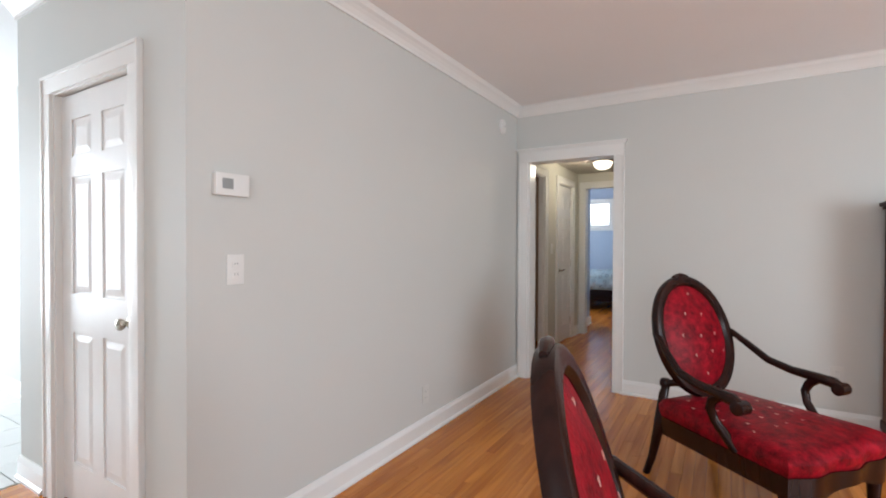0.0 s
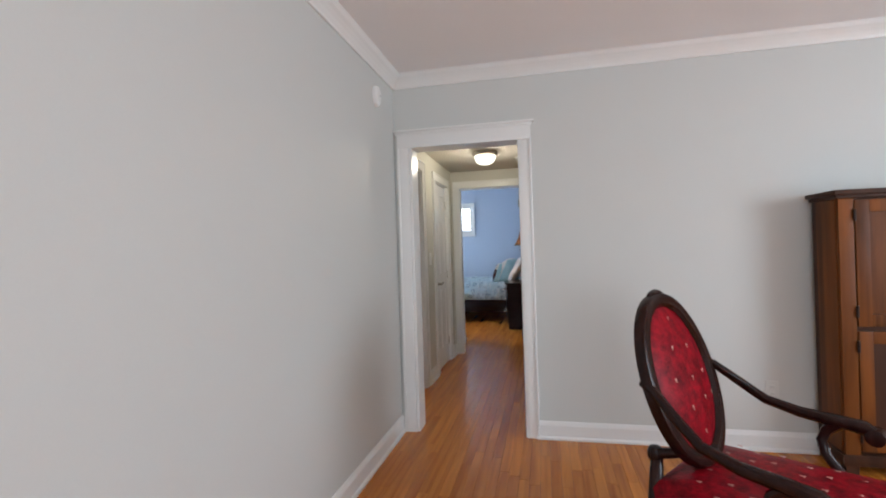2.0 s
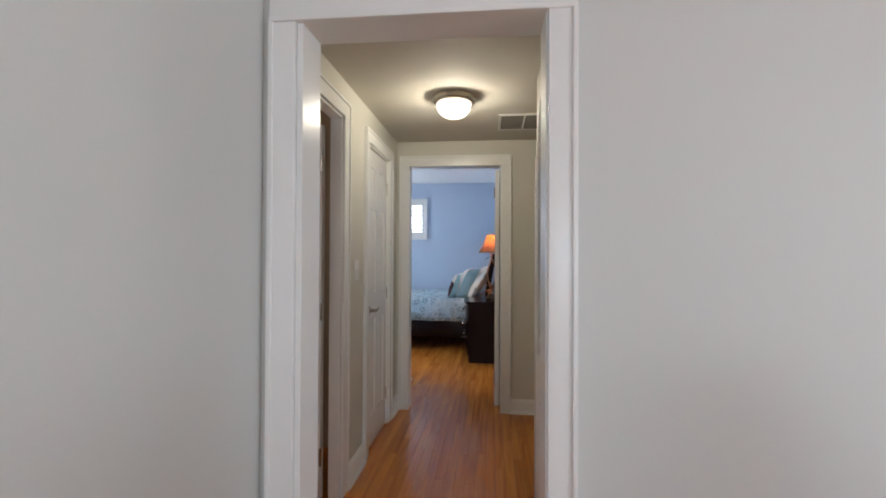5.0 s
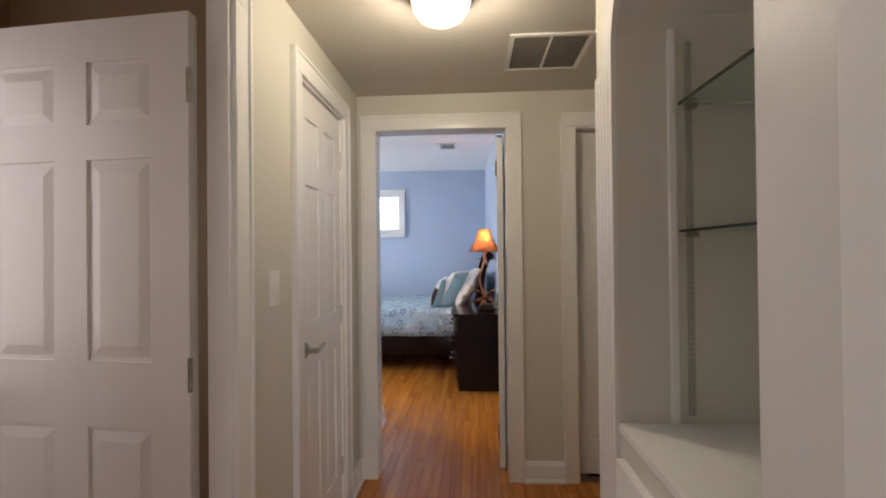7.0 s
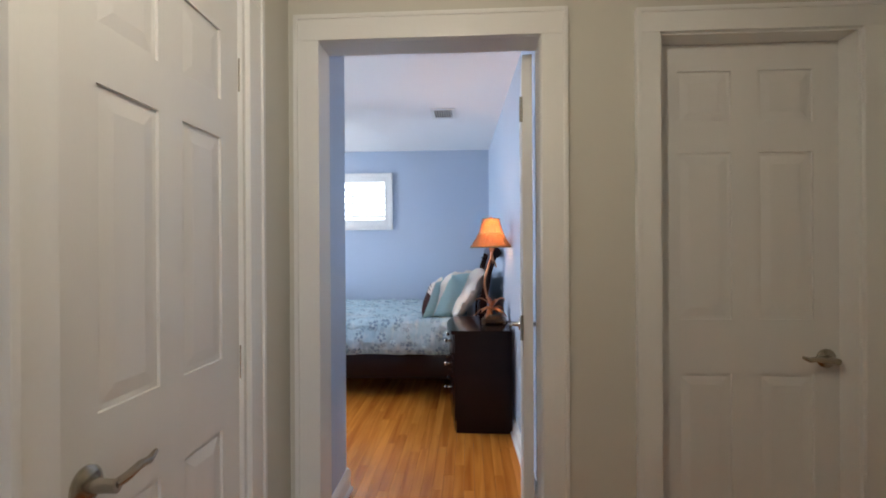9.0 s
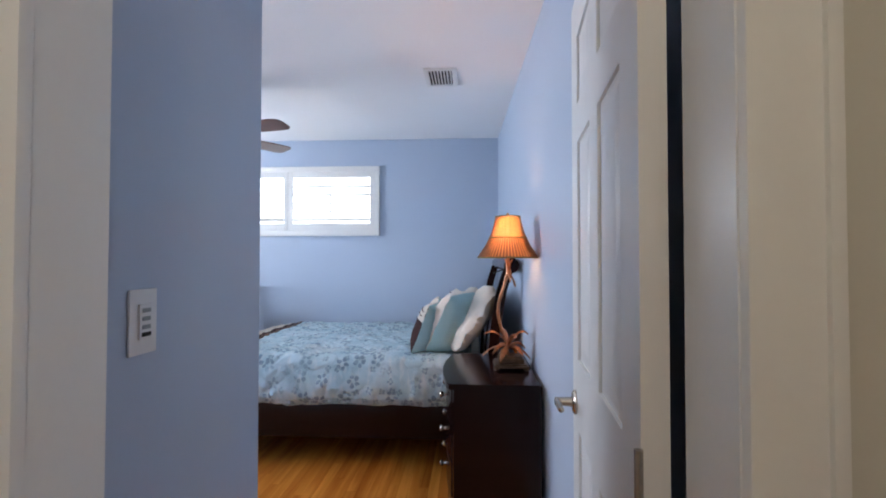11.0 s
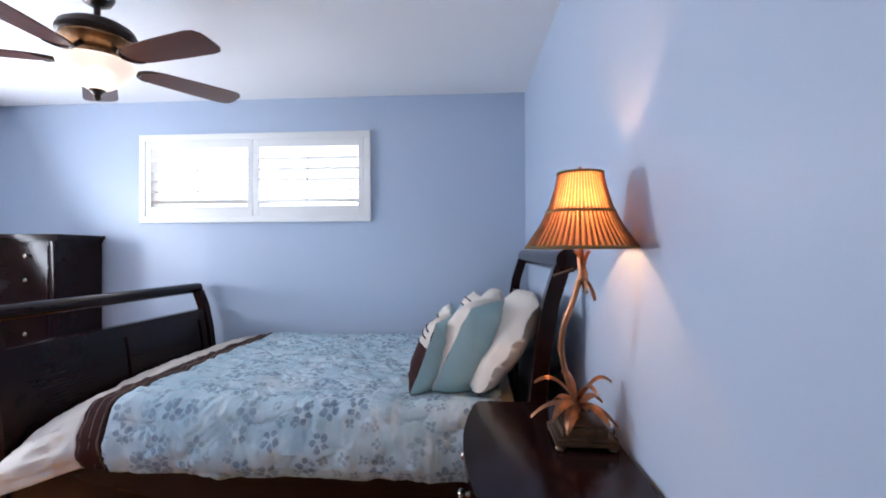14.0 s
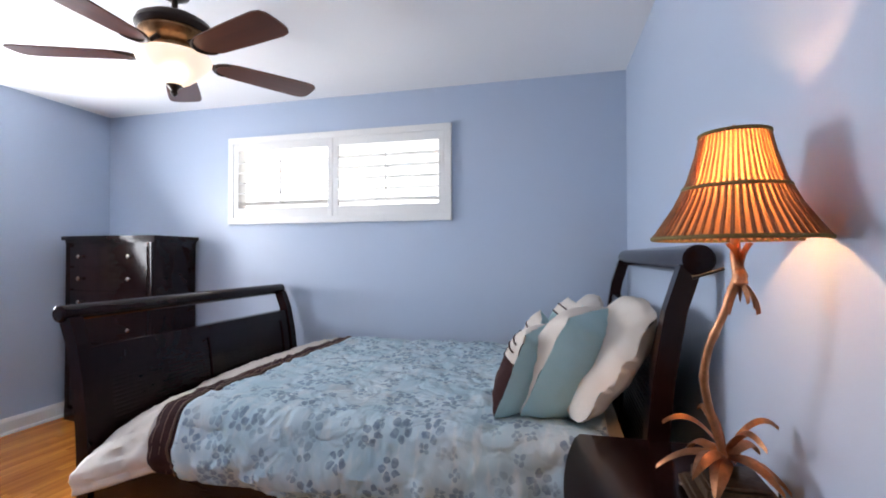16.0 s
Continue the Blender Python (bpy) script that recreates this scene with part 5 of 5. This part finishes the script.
# ---- wall and ceiling fittings ----
def plate(name, label, m, w, h, kind, mat=M_PLAST):
    """A switch or socket plate; x across, y out of the wall, z up."""
    g = thing(name, label, "switch" if kind != "outlet" else "outlet", m)
    boxpart("plate", (-w / 2, w / 2, 0, 0.006, -h / 2, h / 2), mat, g, 0.003)
    if kind == "toggle":
        boxpart("toggle", (-0.005, 0.005, 0.005, 0.016, -0.010, 0.012), M_PLAST, g, 0.002)
    elif kind == "outlet":
        for z in (-0.021, 0.021):
            o = boxpart("socket", (-0.016, 0.016, 0.005, 0.009, z - 0.013, z + 0.013), mat, g, 0.003)
            for x in (-0.006, 0.006):
                boxpart("slot", (x - 0.0015, x + 0.0015, 0.0088, 0.0093, z - 0.002, z + 0.005), M_SLATE, o, 0.0)
    elif kind == "remote":
        boxpart("control", (-0.017, 0.017, 0.005, 0.011, -0.034, 0.034), M_PLAST, g, 0.002)
        for z in (0.022, 0.006, -0.010):
            boxpart("button", (-0.011, 0.011, 0.0108, 0.0125, z - 0.004, z + 0.004), M_SLATE, g, 0.001)
        boxpart("slider", (-0.012, 0.012, 0.0108, 0.013, -0.028, -0.020), M_DARK, g, 0.001)
    return g


M_PLATE = material("ivory_plastic", (0.64, 0.645, 0.615), 0.4, vary=0.02, bump=0)
M_SLATE = material("grey_plastic", (0.30, 0.32, 0.32), 0.4, vary=0.03, bump=0)
plate("outlet", "white duplex outlet plate beside the closet corner", pose(-1.23, 1.055, 1.138, 0, 0, -90), 0.075, 0.118, "outlet")
plate("outlet", "wall-coloured duplex outlet plate near the baseboard", pose(-1.23, 2.43, 0.262, 0, 0, -90), 0.072, 0.115, "outlet", M_PLATE)
plate("outlet", "wall-coloured duplex outlet plate behind the armchair", pose(1.09, 3.98, 0.36, 0, 0, 180), 0.072, 0.115, "outlet", M_PLATE)
plate("light_switch", "white toggle switch plate in the hall", pose(-1.31, 5.255, 1.18, 0, 0, -90), 0.072, 0.118, "toggle")
plate("fan_control", "white wall control with grey buttons in the bedroom", pose(-1.355, 6.795, 1.17, 0, 0, -90), 0.075, 0.125, "remote")

th = thing("thermostat", "white thermostat with a grey display", "thermostat", pose(-1.23, 1.03, 1.467, 0, 0, -90))
boxpart("body", (-0.072, 0.072, 0, 0.028, -0.043, 0.043), M_PLAST, th, 0.006)
boxpart("display", (0.0, 0.046, 0.0275, 0.029, -0.018, 0.022), M_SLATE, th, 0.001)
boxpart("cover_edge", (-0.0722, 0.0722, 0.008, 0.010, -0.0432, 0.0432), M_SLATE, th, 0.0)

det = thing("motion_detector", "small white oval alarm sensor high on the wall", "alarm sensor", pose(-1.23, 3.62, 2.245))
bm = bmesh.new()
lathe(bm, [(0.052, 0.0), (0.052, 0.016), (0.044, 0.028), (0.02, 0.034)], seg=28)
bmesh.ops.transform(bm, matrix=Matrix.Rotation(radians(90), 4, "Y") @ Matrix.Diagonal((1.25, 0.85, 1, 1)), verts=bm.verts)
part("case", bm, M_PLAST, det, "", True)
bm = bmesh.new()
lathe(bm, [(0.006, 0.030), (0.006, 0.036), (0.002, 0.037)], (0.0, 0.0, 0), 10)
bmesh.ops.transform(bm, matrix=Matrix.Rotation(radians(90), 4, "Y"), verts=bm.verts)
part("lens", bm, M_SLATE, det)

hl = thing("hall_ceiling_light", "flush ceiling light, nickel band and lit white glass", "ceiling light", pose(-0.75, 5.335, HALL_H))
bm = bmesh.new()
lathe(bm, [(0.120, 0.0), (0.126, -0.008), (0.122, -0.03), (0.106, -0.042), (0.100, -0.042)], seg=40)
part("pan", bm, M_NICKEL, hl, "brushed nickel pan", True)
bm = bmesh.new()
lathe(bm, [(0.100, -0.040), (0.102, -0.052), (0.095, -0.08), (0.075, -0.106), (0.045, -0.122), (0.012, -0.127)], seg=40)
gl = part("glass_bowl", bm, M_BOWL, hl, "lit opal glass", True)
gl.visible_shadow = False

M_FILTER = material("grey_filter", (0.20, 0.19, 0.165), 0.9, vary=0.12, grain=300, bump=0.3)


def return_grille(name, label, x0, x1, y0, y1, z, cells):
    g = thing(name, label, "air grille")
    f = 0.022
    for d in ((x0, x1, y0, y0 + f), (x0, x1, y1 - f, y1), (x0, x0 + f, y0 + f, y1 - f), (x1 - f, x1, y0 + f, y1 - f)):
        boxpart("frame", (*d, z - 0.008, z), M_PLAST, g, 0.002)
    boxpart("filter", (x0 + f, x1 - f, y0 + f, y1 - f, z - 0.002, z - 0.0005), M_FILTER, g, 0)
    for k in range(1, cells):
        xm = x0 + (x1 - x0) * k / cells
        boxpart("mullion", (xm - 0.006, xm + 0.006, y0 + f, y1 - f, z - 0.0075, z - 0.001), M_PLAST, g, 0.001)
    y = y0 + f + 0.008
    while y < y1 - f - 0.004:
        bm = bmesh.new()
        box(bm, x0 + f, x1 - f, y, y + 0.003, z - 0.0065, z - 0.0025)
        part("slat", bm, M_FILTER, g)
        y += 0.014
    return g


return_grille("return_grille", "white framed return air grille with a grey filter in the ceiling", -0.485, -0.13, 5.70, 6.08, HALL_H, 2)
return_grille("return_grille", "second return air grille in the alcove ceiling", 0.08, 0.42, 5.75, 6.10, HALL_H, 2)

av = thing("ceiling_vent", "white ceiling vent with curved slats", "air vent")
x0, x1, y0, y1 = -1.02, -0.81, 8.81, 9.11
for d in ((x0, x1, y0, y0 + 0.03), (x0, x1, y1 - 0.03, y1), (x0, x0 + 0.03, y0 + 0.03, y1 - 0.03), (x1 - 0.03, x1, y0 + 0.03, y1 - 0.03)):
    boxpart("frame", (*d, BED_H - 0.012, BED_H), M_PLAST, av, 0.004)
# Near-black sheet draws the shade of the open duct between the slats.
boxpart("duct_shade", (x0 + 0.03, x1 - 0.03, y0 + 0.03, y1 - 0.03, BED_H - 0.003, BED_H - 0.001), M_DARK, av, 0)
for k in range(7):
    xs = x0 + 0.04 + k * 0.0205
    bm = bmesh.new()
    extrude_outline(bm, [(xs, BED_H - 0.002), (xs + 0.010, BED_H - 0.012), (xs + 0.012, BED_H - 0.012), (xs + 0.004, BED_H - 0.002)], 1, y0 + 0.03, y1 - 0.03)
    part("slat", bm, M_PLAST, av)

# the niche's fittings
casing_n = thing("niche_casing", "white fluted casing round the arched niche", "trim")
casing_n["kind"] = "structure"
for ya, yb in ((NY0 - 0.15, NY0), (NY1, NY1 + 0.15)):
    bm = bmesh.new()
    box(bm, NX0 - 0.012, NX0, ya, yb, 0, NSPRING + 0.02)
    part("pilaster", bm, M_CASE, casing_n)
    for k in range(4 if ya > NY0 else 0):
        yy = ya + 0.03 + k * 0.03
        bm = bmesh.new()
        tube(bm, [(NX0 - 0.012, yy, 0.12), (NX0 - 0.012, yy, NSPRING)], 0.0013, 8)
        part("reed", bm, M_CASE, casing_n, "", True)
bm = bmesh.new()
ring = [(ncy - rr * math.cos(math.pi * k / 24), NSPRING + 0.0205 + rr * math.sin(math.pi * k / 24)) for rr, ks in ((nr, range(25)), (nr + 0.075, range(24, -1, -1))) for k in ks]
extrude_outline(bm, ring, 0, NX0 - 0.012, NX0)
part("arch", bm, M_CASE, casing_n)
boxpart("sill", (NX0 - 0.004, NX1, NY0 + 0.001, NY1 - 0.001, NSILL - 0.02, NSILL), M_TRIM, casing_n, 0.003)
for y in (NY0 + 0.001, NY1 - 0.013):
    boxpart("bead", (-0.168, -0.150, y, y + 0.012, NSILL, 2.0), M_TRIM, casing_n, 0.003)
cab = thing("niche_cabinet_door", "white cabinet door under the niche", "cabinet door")
boxpart("door", (NX0 - 0.022, NX0, NY0 + 0.02, NY1 - 0.03, 0.14, NSILL - 0.075), M_TRIM, cab, 0.005)
bm = bmesh.new()
lathe(bm, [(0.008, 0), (0.006, 0.012), (0.014, 0.02), (0.010, 0.028)], seg=12)
bmesh.ops.transform(bm, matrix=Matrix.Translation((NX0 - 0.022, NY0 + 0.08, 0.70)) @ Matrix.Rotation(radians(-90), 4, "Y"), verts=bm.verts)
part("knob", bm, M_NICKEL, cab, "", True)
M_ZINC = material("zinc_plate", (0.40, 0.38, 0.33), 0.45, vary=0.06)
for y in (NY1 - 0.006, NY0):
    st = thing("shelf_standard", "slotted metal shelf standard in the niche", "shelf standard")
    for xx in (-0.125, 0.118):
        bm = bmesh.new()
        box(bm, xx, xx + 0.016, y, y + 0.005, NSILL + 0.02, 1.98)
        sp = part("strip", bm, M_ZINC, st)
        bm = bmesh.new()
        z = NSILL + 0.03
        while z < 1.97:
            box(bm, xx + 0.004, xx + 0.012, y - 0.0008, y + 0.0058, z, z + 0.006)
            z += 0.0125
        part("slot_row", bm, M_SLATE, sp)
M_EDGE = material("dark_glass_edge", (0.012, 0.022, 0.018), 0.15, vary=0.1, bump=0)
for z in (1.335, 1.648):
    sh = thing("glass_shelf", "clear glass shelf on metal clips in the niche", "shelf", None, "niche shelves")
    bm = bmesh.new()
    box(bm, -0.14, NX1 - 0.004, NY0 + 0.008, NY1 - 0.008, z, z + 0.006)
    part("glass", bm, M_GLASS, sh)
    boxpart("front_edge", (-0.1445, -0.1405, NY0 + 0.008, NY1 - 0.008, z - 0.0002, z + 0.0062), M_EDGE, sh, 0.0, "dark green polished edge")
    for y in (NY0 + 0.006, NY1 - 0.026):
        boxpart("clip", (-0.13, -0.105, y, y + 0.02, z - 0.012, z - 0.0005), M_NICKEL, sh, 0.002)
